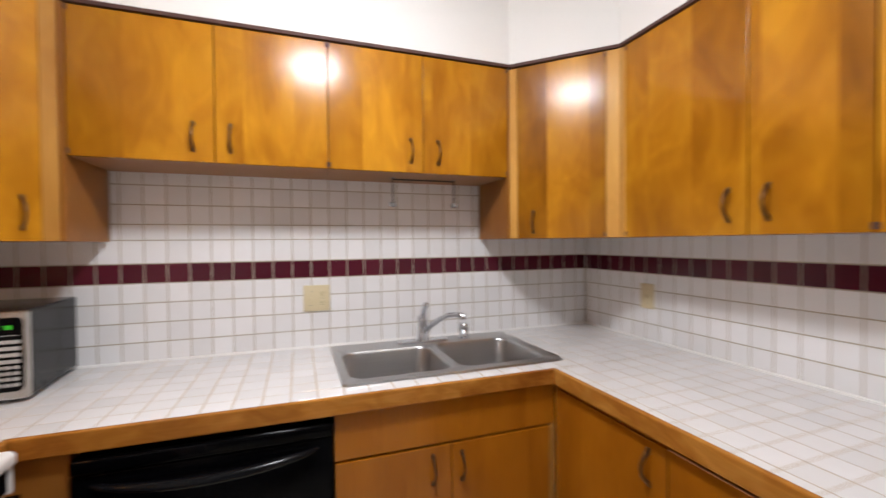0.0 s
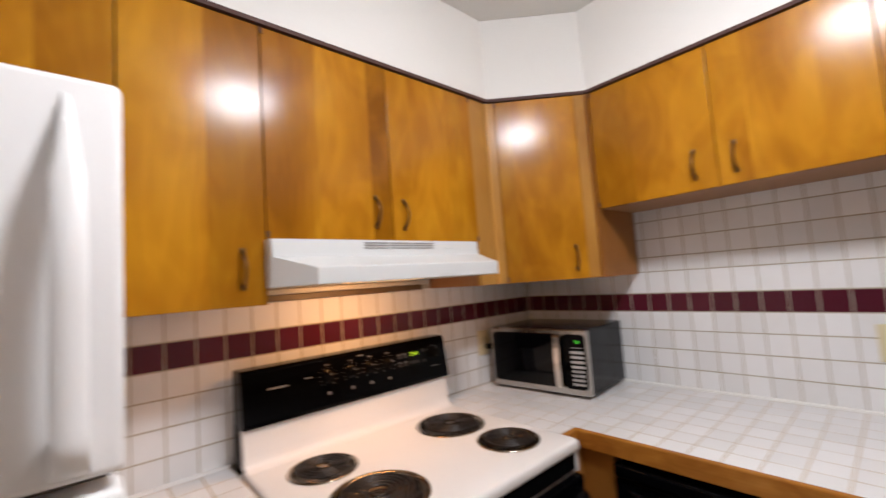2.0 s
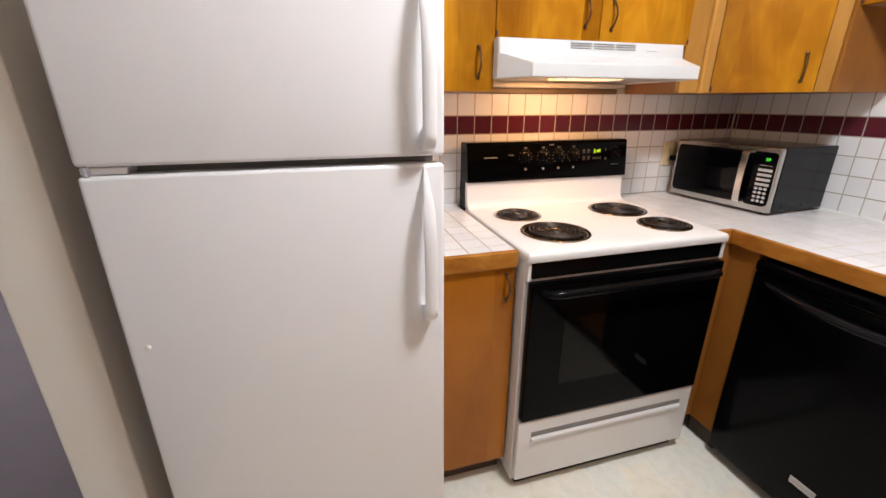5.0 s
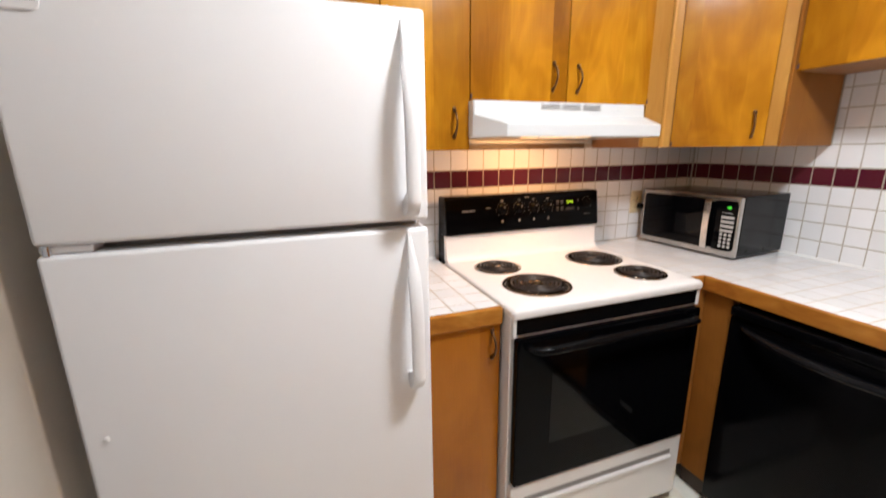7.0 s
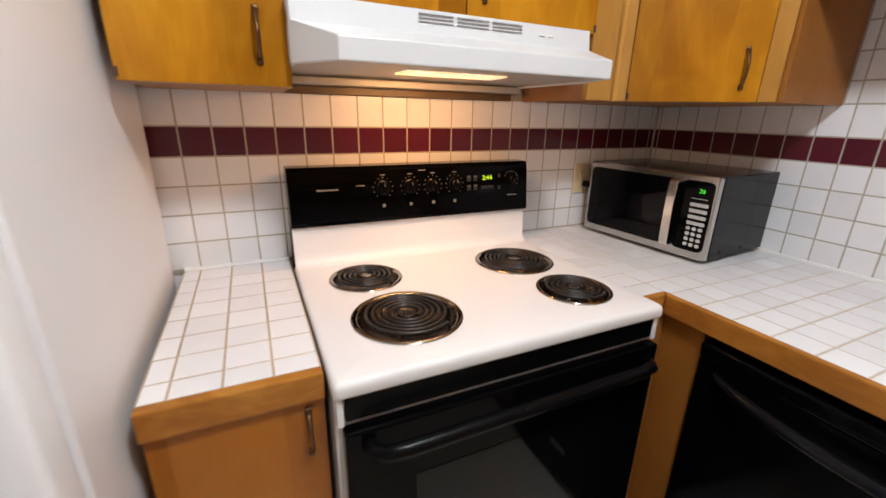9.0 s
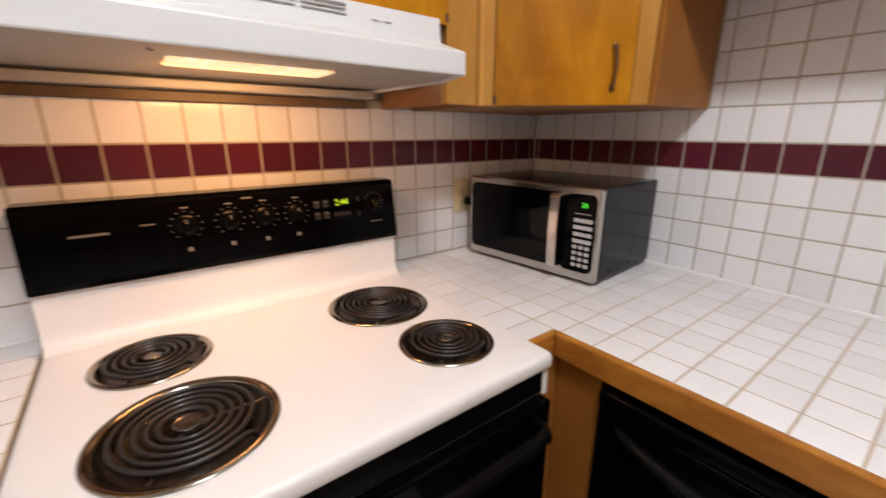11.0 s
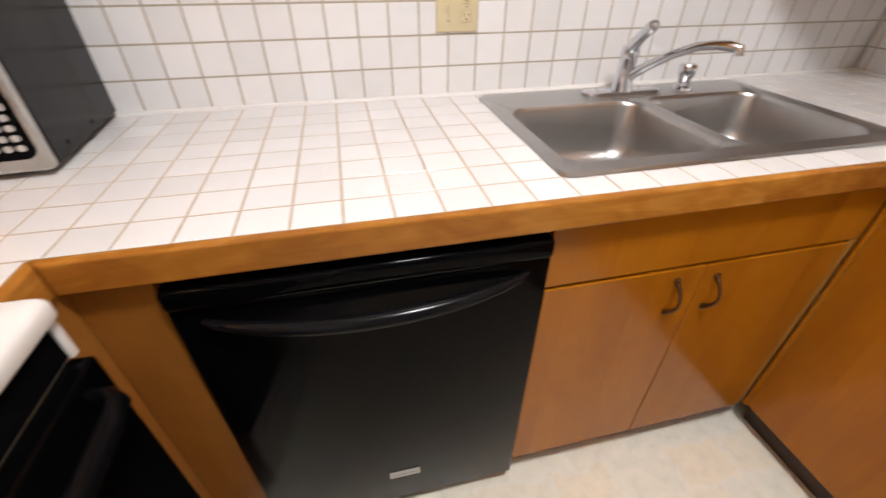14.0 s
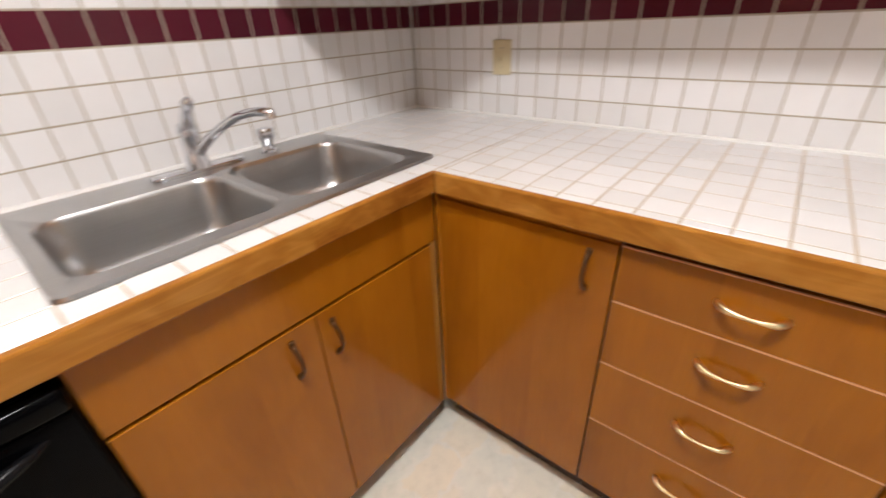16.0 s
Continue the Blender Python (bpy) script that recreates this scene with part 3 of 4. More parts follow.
# Dark colour on this rail stands for the worktop edge's shade.
part("top_rail", box(0.0, 0.47, 0.014, 0.0212, 0.845, 0.866), M_TRIM, ob, "dark rail for the shade under the worktop")
for z0, z1, hz in ((0.716, 0.842, 0.784), (0.547, 0.713, 0.645), (0.359, 0.544, 0.469), (0.108, 0.356, 0.276)):
    slab_door(ob, 0.0, 0.468, z0, z1, 0.222, hz, "drawer", M_BASE, True, True)
    # Light along the drawer's top edge, put in as a pale strip.
    part("drawer_edge", box(0.002, 0.466, -0.0010, 0.004, z1 - 0.0003, z1 + 0.0022), M_LIT_EDGE, ob, "pale strip for the light on the drawer edge")
ob = base_unit("base_cabinet", facing_west(FE, FN - 0.941), FN - 0.941 - END_S, 0.60, "honey-stained two-door base cabinet at the end of the counter", z0=0.108)
half = (FN - 0.941 - END_S) / 2
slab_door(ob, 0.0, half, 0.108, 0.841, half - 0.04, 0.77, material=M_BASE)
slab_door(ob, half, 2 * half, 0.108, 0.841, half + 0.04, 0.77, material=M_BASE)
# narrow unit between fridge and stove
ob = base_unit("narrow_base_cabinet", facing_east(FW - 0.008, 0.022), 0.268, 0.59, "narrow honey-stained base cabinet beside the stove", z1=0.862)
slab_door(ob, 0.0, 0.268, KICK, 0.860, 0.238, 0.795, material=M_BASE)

# ---- worktops ----
SINK = (0.186, 0.935, 1.222, 1.672)       # opening under the sink


def worktop(name, label):
    return thing(name, pose(0, 0, 0), label, "worktop", "", "")


def edge_strip(parent, pts, along):
    return part("wooden_edge", prism(pts, 0.862, 0.9155, 0.004), M_EDGE if along == "x" else M_EDGE_Y, parent, "rounded oak edge strip")


SUB0, SUB1 = 0.868, 0.9132
north_top = worktop("sink_worktop", "white tiled worktop with tan grout and oak edge")
bm = bmesh.new()
add_box(bm, W, SINK[0], 1.134, N, SUB0, SUB1)
add_box(bm, SINK[1], E, 1.134, N, SUB0, SUB1)
add_box(bm, SINK[0], SINK[1], 1.134, SINK[2], SUB0, SUB1)
add_box(bm, SINK[0], SINK[1], SINK[3], N, SUB0, SUB1)
add_box(bm, W, -0.609, 1.048, 1.134, SUB0, SUB1)
part("grout_bed", bm, M_GROUT_TOP, north_top, "tan grout")
edge_strip(north_top, [(-0.592, 1.117), (0.870, 1.117), (0.887, 1.134), (-0.609, 1.134)], "x")
edge_strip(north_top, [(-0.609, 1.048), (-0.592, 1.048), (-0.592, 1.117), (-0.609, 1.134)], "y")
part("caulk", tube([(W + 0.004, N - 0.004, 0.912), (E - 0.004, N - 0.004, 0.913)], 0.009, 8), M_CAULK, north_top, "white caulk bead along the wall")
east_top = worktop("drawer_worktop", "white tiled worktop above the drawers, oak edge")
part("grout_bed", box(0.887, E, END_S + 0.02, 1.133, SUB0, SUB1), M_GROUT_TOP, east_top, "tan grout")
edge_strip(east_top, [(0.870, END_S), (0.887, END_S + 0.018), (0.887, 1.133), (0.870, 1.116)], "y")
edge_strip(east_top, [(0.870, END_S), (E, END_S), (E, END_S + 0.018), (0.887, END_S + 0.018)], "x")
part("caulk", tube([(E - 0.004, END_S + 0.02, 0.912), (E - 0.004, N - 0.004, 0.913)], 0.009, 8), M_CAULK, east_top, "white caulk bead along the wall")
west_top = worktop("narrow_worktop", "narrow white tiled worktop between fridge and stove")
part("grout_bed", box(W, -0.616, 0.022, 0.289, SUB0, SUB1), M_GROUT_OLD, west_top, "brown-stained grout")
edge_strip(west_top, [(-0.616, 0.022), (-0.594, 0.022), (-0.594, 0.289), (-0.616, 0.289)], "y")
part("caulk", tube([(W + 0.004, 0.022, 0.912), (W + 0.004, 0.289, 0.913)], 0.009, 8), M_CAULK, west_top, "white caulk bead along the wall")

# ---- range hood ----
HX0, HX1 = -0.872, -0.756
ob = thing("range_hood", pose(0, 0, 0), "white enamelled range hood, its warm lamp lit", "range hood")
Y0, Y1 = 0.309, 1.048
bm = bmesh.new()
lo = [(W + 0.006, Y0), (HX0, Y0), (HX1, 0.377), (HX1, 1.004), (HX0, Y1), (W + 0.006, Y1)]
prof = [(1.4135, lo), (1.4545, lo), (1.487, [(W + 0.006, Y0), (HX0 + 0.004, Y0), (HX0 + 0.012, Y0 + 0.006), (HX0 + 0.012, 1.024), (HX0 + 0.004, 1.030), (W + 0.006, 1.030)]),
        (1.533, [(W + 0.006, Y0), (HX0, Y0), (HX0 + 0.006, Y0 + 0.004), (HX0 + 0.006, 1.024), (HX0, 1.030), (W + 0.006, 1.030)])]
rings = [[bm.verts.new((x, y, z)) for x, y in pts] for z, pts in prof]
for a, b in zip(rings, rings[1:]):
    for k in range(6):
        bm.faces.new((a[k], a[(k + 1) % 6], b[(k + 1) % 6], b[k]))
bm.faces.new(rings[-1])
# open underside with a raised pan
def shrunk(x, y, k, z):
    return (-0.985 + (x + 0.985) * k, 0.68 + (y - 0.68) * k, z)


inner = [bm.verts.new(shrunk(x, y, 0.975, 1.4135)) for x, y in lo]
pan = [bm.verts.new(shrunk(x, y, 0.970, 1.423)) for x, y in lo]
for a, b in ((rings[0], inner), (inner, pan)):
    for k in range(6):
        bm.faces.new((a[(k + 1) % 6], a[k], b[k], b[(k + 1) % 6]))
bm.faces.new(list(reversed(pan)))
bmesh.ops.recalc_face_normals(bm, faces=list(bm.faces))
bmesh.ops.bevel(bm, geom=[e for e in bm.edges if e.calc_length() > 0.02 and max(v.co.z for v in e.verts) < 1.52], offset=0.003, segments=2, profile=0.5, affect="EDGES")
part("canopy", bm, M_HOOD, ob)
part("underside_pan", prism([shrunk(x, y, 0.966, 0)[:2] for x, y in lo], 1.4185, 1.4225), M_HOODPAN, ob, "grey underside panel")
for k in range(3):
    for r in range(3):
        y = 0.565 + k * 0.088
        part("vent_slot", box(HX0 + 0.0085, HX0 + 0.0105, y, y + 0.079, 1.5085 + r * 0.0075, 1.5108 + r * 0.0075), M_VENT, ob, "grey vent slot")
for y in (0.87, 0.895):
    part("switch", box(HX0 + 0.008, HX0 + 0.0115, y, y + 0.016, 1.508, 1.512, 0.001, 1), M_HOOD, ob, "small slide switch")
part("lamp_lens", box(-0.965, -0.880, 0.545, 0.80, 1.4145, 1.4180, 0.0015, 1), M_LENS, ob, "ribbed lens glowing warm yellow")
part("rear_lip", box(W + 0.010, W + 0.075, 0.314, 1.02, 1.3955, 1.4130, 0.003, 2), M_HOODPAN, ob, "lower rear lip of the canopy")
part("rear_strip", box(W + 0.008, W + 0.025, 0.312, 1.02, 1.374, 1.3950, 0.002, 1), M_STRIP, ob, "stained wooden strip under the back edge")
part("screw", moved(lathe([(0.0, 0.003), (0.004, 0.002), (0.004, 0)], 10), pose(-0.80, 0.52, 1.4135, 180)), M_CHROME, ob)

# ---- stove ----
ob = thing("electric_stove", pose(0, 0, 0), "white electric stove with coil burners and black oven door", "stove")
SY0, SY1, SXF = 0.297, 1.043, -0.562
part("body", box(W + 0.02, SXF, SY0, SY1, 0.03, 0.893, 0.003, 1), M_ENAMEL, ob, "white enamelled side panels")
for y in (SY0 + 0.03, SY1 - 0.06):
    part("foot", box(SXF - 0.09, SXF - 0.05, y, y + 0.03, 0.0, 0.0295), M_BLACKM, ob)
    part("foot", box(W + 0.05, W + 0.09, y, y + 0.03, 0.0, 0.0295), M_BLACKM, ob)
BURNERS = ((-0.716, 0.482, 0.118), (-0.922, 0.889, 0.114), (-0.953, 0.455, 0.093), (-0.690, 0.909, 0.092))
bm = bmesh.new()
rings = []
for z, inset, rad in ((0.894, 0.0015, 0.010), (0.8975, 0.0, 0.012), (0.912, 0.0, 0.012), (0.9175, 0.0018, 0.012), (0.9212, 0.0055, 0.011), (0.923, 0.011, 0.009)):
    rings.append([bm.verts.new((x, y, z)) for x, y in round_rect(-1.128 + inset, -0.538 - inset, SY0 - 0.003 + inset, SY1 + 0.003 - inset, rad, 5)])
for a, b in zip(rings, rings[1:]):
    for i in range(len(a)):
        j = (i + 1) % len(a)
        bm.faces.new((a[i], a[j], b[j], b[i]))
rim_edges = [bm.edges.get((rings[-1][i], rings[-1][(i + 1) % len(rings[-1])])) for i in range(len(rings[-1]))]
for x, y, r in BURNERS:
    well = [bm.verts.new((x + 0.95 * r * math.cos(2 * math.pi * k / 56), y + 0.95 * r * math.sin(2 * math.pi * k / 56), 0.923)) for k in range(56)]
    rim_edges += [bm.edges.new((well[k], well[(k + 1) % 56])) for k in range(56)]
bmesh.ops.triangle_fill(bm, edges=rim_edges, use_beauty=True)
bmesh.ops.recalc_face_normals(bm, faces=list(bm.faces))
smooth(part("cooktop", bm, M_COOKTOP, ob, "white enamelled cooktop"), 40)
bm = prism([(-1.128, 0.9235), (-1.072, 0.9235), (-1.084, 0.9265), (-1.093, 0.933), (-1.099, 0.944), (-1.102, 0.960), (-1.108, 1.030), (-1.165, 1.030), (-1.165, 0.9235)], SY0 + 0.001, SY1 - 0.001)
moved(bm, Matrix(((1, 0, 0, 0), (0, 0, 1, 0), (0, 1, 0, 0), (0, 0, 0, 1))))
bmesh.ops.recalc_face_normals(bm, faces=list(bm.faces))
smooth(part("riser", bm, M_COOKTOP, ob, "white riser behind the burners"), 40)
bm = prism([(-1.098, 1.031), (-1.095, 1.040), (-1.113, 1.180), (-1.122, 1.188), (-1.180, 1.188), (-1.190, 1.180), (-1.190, 1.031)], SY0 - 0.001, SY1 + 0.005)
moved(bm, Matrix(((1, 0, 0, 0), (0, 0, 1, 0), (0, 1, 0, 0), (0, 0, 0, 1))))
bmesh.ops.recalc_face_normals(bm, faces=list(bm.faces))
bmesh.ops.bevel(bm, geom=list(bm.edges), offset=0.003, segments=2, profile=0.5, affect="EDGES")
panel = part("control_panel", bm, M_BLACK, ob, "glossy black control panel")
part("side_trim", box(W + 0.021, -1.129, SY0 - 0.0005, SY0 + 0.02, 0.894, 1.030), M_BLACKM, ob)


def on_panel(y, z, off=0.0):
    """A pose on the sloping control panel: local x to the north, local y up it, local z out of it."""
    x = -1.095 - (z - 1.040) * (0.018 / 0.140) + off
    return Matrix(((0, -0.128, 0.992, x), (1, 0, 0, y), (0, 0.992, 0.128, z), (0, 0, 0, 1)))


KNOB = lathe([(0.0, 0.021), (0.012, 0.021), (0.0155, 0.018), (0.017, 0.004), (0.021, 0.002), (0.021, 0.0)], 24)
knob_me = bpy.data.meshes.new("knob")
add_box(KNOB, -0.0035, 0.0035, -0.015, 0.015, 0.016, 0.027, 0.0015, 1)
KNOB.to_mesh(knob_me)
KNOB.free()
knob_me.materials.append(M_BLACKM)
dot_me = bpy.data.meshes.new("dial_mark")
bm = box(-0.0013, 0.0013, -0.0013, 0.0013, 0.0, 0.0006)
bm.to_mesh(dot_me)
bm.free()
dot_me.materials.append(M_SILVER)
for y in (0.552, 0.634, 0.706, 0.778):
    k = new("knob", knob_me)
    k.parent = panel
    k.matrix_basis = on_panel(y, 1.127, 0.001) @ pose(0, 0, 0, 0, 0, 12)
    part("pointer", moved(box(-0.0012, 0.0012, 0.004, 0.013, 0.027, 0.0278), pose(0, 0, 0)), M_SILVER, k, "pale pointer line")
    for a in range(-140, 141, 28):
        d = new("dial_mark", dot_me)
        d.parent = panel
        t = radians(90 - a)
        d.matrix_basis = on_panel(y + 0.0285 * math.cos(t), 1.127 + 0.0285 * math.sin(t), 0.0008)
    part("burner_mark", moved(box(-0.0045, 0.0045, -0.0045, 0.0045, 0, 0.0006), on_panel(y, 1.077, 0.0008)), M_SILVER, panel)
    part("caption", moved(box(-0.007, 0.007, -0.0015, 0.0015, 0, 0.0006), on_panel(y, 1.163, 0.0008)), M_SILVER, panel)
k = new("knob", knob_me)
k.parent = panel
k.matrix_basis = on_panel(0.984, 1.131, 0.001) @ pose(0, 0, 0, 0, 0, -35)
for a in range(-60, 121, 20):
    d = new("dial_mark", dot_me)
    d.parent = panel
    t = radians(90 - a)
    d.matrix_basis = on_panel(0.984 + 0.027 * math.cos(t), 1.131 + 0.027 * math.sin(t), 0.0008)
for y, z, w, h in ((0.397, 1.128, 0.058, 0.0049), (0.487, 1.136, 0.024, 0.003), (0.672, 1.172, 0.022, 0.0035), (0.987, 1.083, 0.036, 0.002)):
    part("printed_mark", moved(box(-w, w, -h, h, 0, 0.0006) if h > 0.005 else box(-w * 0.5, w * 0.5, -h * 0.5, h * 0.5, 0, 0.0006), on_panel(y, z, 0.0008)), M_SILVER, panel, "plain silver mark")
part("clock_window", moved(box(-0.030, 0.030, -0.028, 0.028, 0, 0.001, 0.0004, 1), on_panel(0.893, 1.126, 0.0006)), M_GLASS, panel, "dark clock window")
lettering("clock_digits", "2:44", 0.021, on_panel(0.893, 1.141, 0.0025), M_LCD_Y, panel)
for i in range(2):
    for j in range(2):
        key = part("clock_button", moved(box(-0.007, 0.007, -0.009, 0.009, 0, 0.002, 0.0006, 1), on_panel(0.828 + i * 0.023, 1.113 + j * 0.028, 0.0008)), M_KEYGREY, panel, "dark grey push button")
        part("caption", moved(box(-0.005, 0.005, -0.0012, 0.0012, 0.0022, 0.0026), on_panel(0.828 + i * 0.023, 1.118 + j * 0.028, 0.0008)), M_SILVER, key)
for j in range(2):
    part("clock_button", moved(box(-0.0045, 0.0045, -0.006, 0.006, 0, 0.002, 0.0006, 1), on_panel(0.938, 1.108 + j * 0.038, 0.0008)), M_KEYGREY, panel, "dark grey push button")
part("clock_line", moved(box(-0.022, 0.022, -0.005, 0.005, 0, 0.0006), on_panel(0.893, 1.112, 0.0022)), M_KEYGREY, panel)

# oven front
part("vent_band", box(SXF + 0.0005, -0.548, SY0 + 0.016, SY1 - 0.014, 0.838, 0.893, 0.003, 1), M_BLACKM, ob, "black band under the cooktop")
for y in (SY0 + 0.001, SY1 - 0.013):
    part("side_wing", box(SXF + 0.0005, -0.546, y, y + 0.012, 0.832, 0.8935, 0.002, 1), M_ENAMEL, ob, "white end cap below the cooktop")
door = part("oven_door", box(SXF + 0.0005, -0.530, SY0 + 0.010, SY1 - 0.005, 0.313, 0.828, 0.006, 2), M_BLACK, ob, "glossy black oven door")
part("door_window", box(-0.5298, -0.5285, 0.43, 0.91, 0.45, 0.70, 0.0005, 1), M_GLASS, door, "dark glass window")
path = [(-0.531, 0.345, 0.800), (-0.508, 0.350, 0.803), (-0.492, 0.365, 0.806), (-0.487, 0.40, 0.807), (-0.487, 0.67, 0.807), (-0.487, 0.94, 0.807), (-0.492, 0.975, 0.806), (-0.508, 0.990, 0.803), (-0.531, 0.995, 0.800)]
smooth(part("door_handle", tube(path, [0.013, 0.013, 0.0135, 0.014, 0.014, 0.014, 0.0135, 0.013, 0.013], 12, 0.8), M_BLACKM, door, "black bar handle"), 60)
drawer = part("warming_drawer", box(SXF + 0.0005, -0.536, SY0 + 0.004, SY1 - 0.004, 0.050, 0.308, 0.005, 2), M_ENAMEL, ob, "white lower drawer")
bm = prism([(-0.5362, 0.238), (-0.528, 0.232), (-0.527, 0.224), (-0.5362, 0.218)], SY0 + 0.055, SY1 - 0.055)
moved(bm, Matrix(((1, 0, 0, 0), (0, 0, 1, 0), (0, 1, 0, 0), (0, 0, 0, 1))))
bmesh.ops.recalc_face_normals(bm, faces=list(bm.faces))
part("drawer_lip", bm, M_ENAMEL, drawer)
# No recess here: a flat grey strip gives the groove's shade.
part("drawer_groove", box(-0.5365, -0.5352, SY0 + 0.055, SY1 - 0.055, 0.239, 0.259), M_GASKET, drawer, "flat grey strip for the finger groove's shade")
part("base_gap", box(SXF - 0.02, SXF - 0.005, SY0 + 0.02, SY1 - 0.02, 0.004, 0.03), M_BLACKM, ob)


def burner(parent, x, y, r):
    """Drip pan with a polished rim and a flat spiral element on its support."""
    z = 0.9232
    rim = part("pan_rim", moved(lathe([(r * 0.992, 0.0004), (r, 0.0024), (r * 0.985, 0.0042), (r * 0.95, 0.0046), (r * 0.91, 0.0040), (r * 0.885, 0.0016), (r * 0.87, -0.004)], 56), pose(x, y, z)), M_PAN, parent, "tarnished polished pan rim")
    smooth(rim, 50)
    bowl = part("drip_pan", moved(lathe([(r * 0.87, -0.004), (r * 0.82, -0.013), (r * 0.70, -0.021), (r * 0.45, -0.0255), (r * 0.16, -0.0265), (r * 0.15, -0.0285), (0.0, -0.0285)], 48), pose(x, y, z)), M_BOWL, parent, "blackened drip pan")
    smooth(bowl, 50)
    turns = 5.0 if r > 0.10 else 4.0
    path = []
    steps = int(turns * 30)
    pitch = 0.56 * r / turns
    for k in range(steps + 1):
        t = k / steps
        a = 2 * math.pi * turns * t + 0.6
        rr = r * 0.22 + r * 0.56 * t
        path.append((x + rr * math.cos(a), y + rr * math.sin(a), z + 0.0085))
    for k in range(1, 5):
        a += 0.09
        path.append((x + rr * math.cos(a), y + rr * math.sin(a), z + 0.0085 - 0.0018 * k * k))
    coil = part("heating_coil", tube(path, pitch * 0.31, 8, 0.8), M_COIL, parent, "black spiral heating coil")
    smooth(coil, 60)
    for a in (90, 210, 330):
        c, sn = math.cos(radians(a)), math.sin(radians(a))
        part("coil_support", tube([(x + r * 0.16 * c, y + r * 0.16 * sn, z + 0.0015), (x + r * 0.86 * c, y + r * 0.86 * sn, z + 0.0015)], 0.0022, 6), M_COIL, coil, "thin steel support arm")
    part("coil_cap", moved(lathe([(0.0, 0.0075), (r * 0.12, 0.0078), (r * 0.15, 0.0095), (r * 0.165, 0.0085), (r * 0.165, 0.002)], 24), pose(x, y, z)), M_CAP, coil, "dark steel centre cap")


for x, y, r in BURNERS:
    burner(ob, x, y, r)

# ---- fridge ----
ob = thing("refrigerator", pose(0, 0, 0), "white two-door refrigerator with freezer on top", "refrigerator")
FY0, FY1, FXF = -0.682, 0.004, -0.420
part("cabinet_body", box(W + 0.03, -0.498, FY0 + 0.004, FY1 - 0.004, 0.03, 1.637, 0.006, 2), M_FRIDGE, ob)
part("gasket", box(-0.4975, -0.481, FY0 + 0.012, FY1 - 0.012, 0.09, 1.637), M_GASKET, ob, "grey door gasket")
part("base_grille", box(-0.515, -0.465, FY0 + 0.01, FY1 - 0.01, 0.012, 0.082, 0.004, 1), M_FRIDGE, ob, "white base grille")
for y in (FY0 + 0.05, FY1 - 0.08):
    for x in (-0.55, W + 0.08):
        part("foot", box(x, x + 0.03, y, y + 0.03, 0.0, 0.031), M_BLACKM, ob)
frz = smooth(part("freezer_door", box(-0.480, FXF, FY0, FY1, 1.2290, 1.645, 0.009, 4), M_FRIDGE, ob, "white pebbled freezer door"))
frd = smooth(part("fridge_door", box(-0.480, FXF, FY0, FY1, 0.090, 1.2125, 0.009, 4), M_FRIDGE, ob, "white pebbled fridge door"))


def fridge_handle(parent, z_tip, z_root):
    """A bowed grip: a thin blade at z_tip, deep and rounded at z_root."""
    bm = bmesh.new()
    rings = []
    for k in range(65):
        t = k / 64
        z = z_tip + (z_root - z_tip) * t
        rise = math.sin(math.pi / 2 * min(1.0, t / 0.55))
        out = 0.046 * rise
        if t > 0.90:
            out -= 0.024 * ((t - 0.90) / 0.10) ** 2.2
        wide = 0.004 + 0.010 * min(1, t / 0.25)
        thick = 0.004 + 0.009 * rise
        yc = -0.043 + 0.004 * rise
        x1 = FXF + 0.001 + out
        solid = min(1.0, max(0.0, (t - 0.86) / 0.06, 1.0 - t / 0.05))
        solid = solid * solid * (3 - 2 * solid)
        x0 = (x1 - thick) * (1 - solid) + (FXF - 0.002) * solid
        rings.append([bm.verts.new((x, y, z)) for x, y in ((x0, yc - wide), (x1 - 0.004, yc - wide), (x1, yc - wide * 0.6), (x1, yc + wide * 0.6), (x1 - 0.004, yc + wide), (x0, yc + wide))])
    for a, b in zip(rings, rings[1:]):
        for k in range(6):
            bm.faces.new((a[k], a[(k + 1) % 6], b[(k + 1) % 6], b[k]))
    bm.faces.new(rings[0])
    bm.faces.new(list(reversed(rings[-1])))
    bmesh.ops.recalc_face_normals(bm, faces=list(bm.faces))
    return smooth(part("door_handle", bm, M_FRIDGE, parent, "white bowed grip"), 50)


part("magnet", moved(lathe([(0.0, 0.004), (0.005, 0.003), (0.006, 0.0)], 12), Matrix(((0, 0, 1, FXF), (1, 0, 0, -0.644), (0, 1, 0, 0.854), (0, 0, 0, 1)))), M_ENAMEL, frd, "tiny white button magnet")
fridge_handle(frz, 1.624, 1.243)
fridge_handle(frd, 1.206, 0.838)
part("hinge_cover", box(-0.545, -0.436, FY0 + 0.012, FY0 + 0.062, 1.6455, 1.660, 0.005, 2), M_FRIDGE, ob, "white top hinge cover")
part("hinge_plate", box(-0.478, -0.432, FY0 + 0.003, FY0 + 0.078, 1.2140, 1.2270, 0.002, 1), M_FRIDGE, ob, "white middle hinge plate")
part("hinge_pin", moved(lathe([(0.0, 0.016), (0.006, 0.016), (0.006, 0.0)], 14), pose(-0.428, FY0 + 0.016, 1.2125)), M_CHROME, ob)
part("badge", moved(prism(round_rect(-0.028, 0.028, -0.0115, 0.0105, 0.010), 0, 0.0035, 0.001), Matrix(((0, 0, 1, FXF), (1, 0, 0, -0.626), (0, 1, 0, 1.599), (0, 0, 0, 1)))), M_FRIDGE, frz, "plain oval badge")
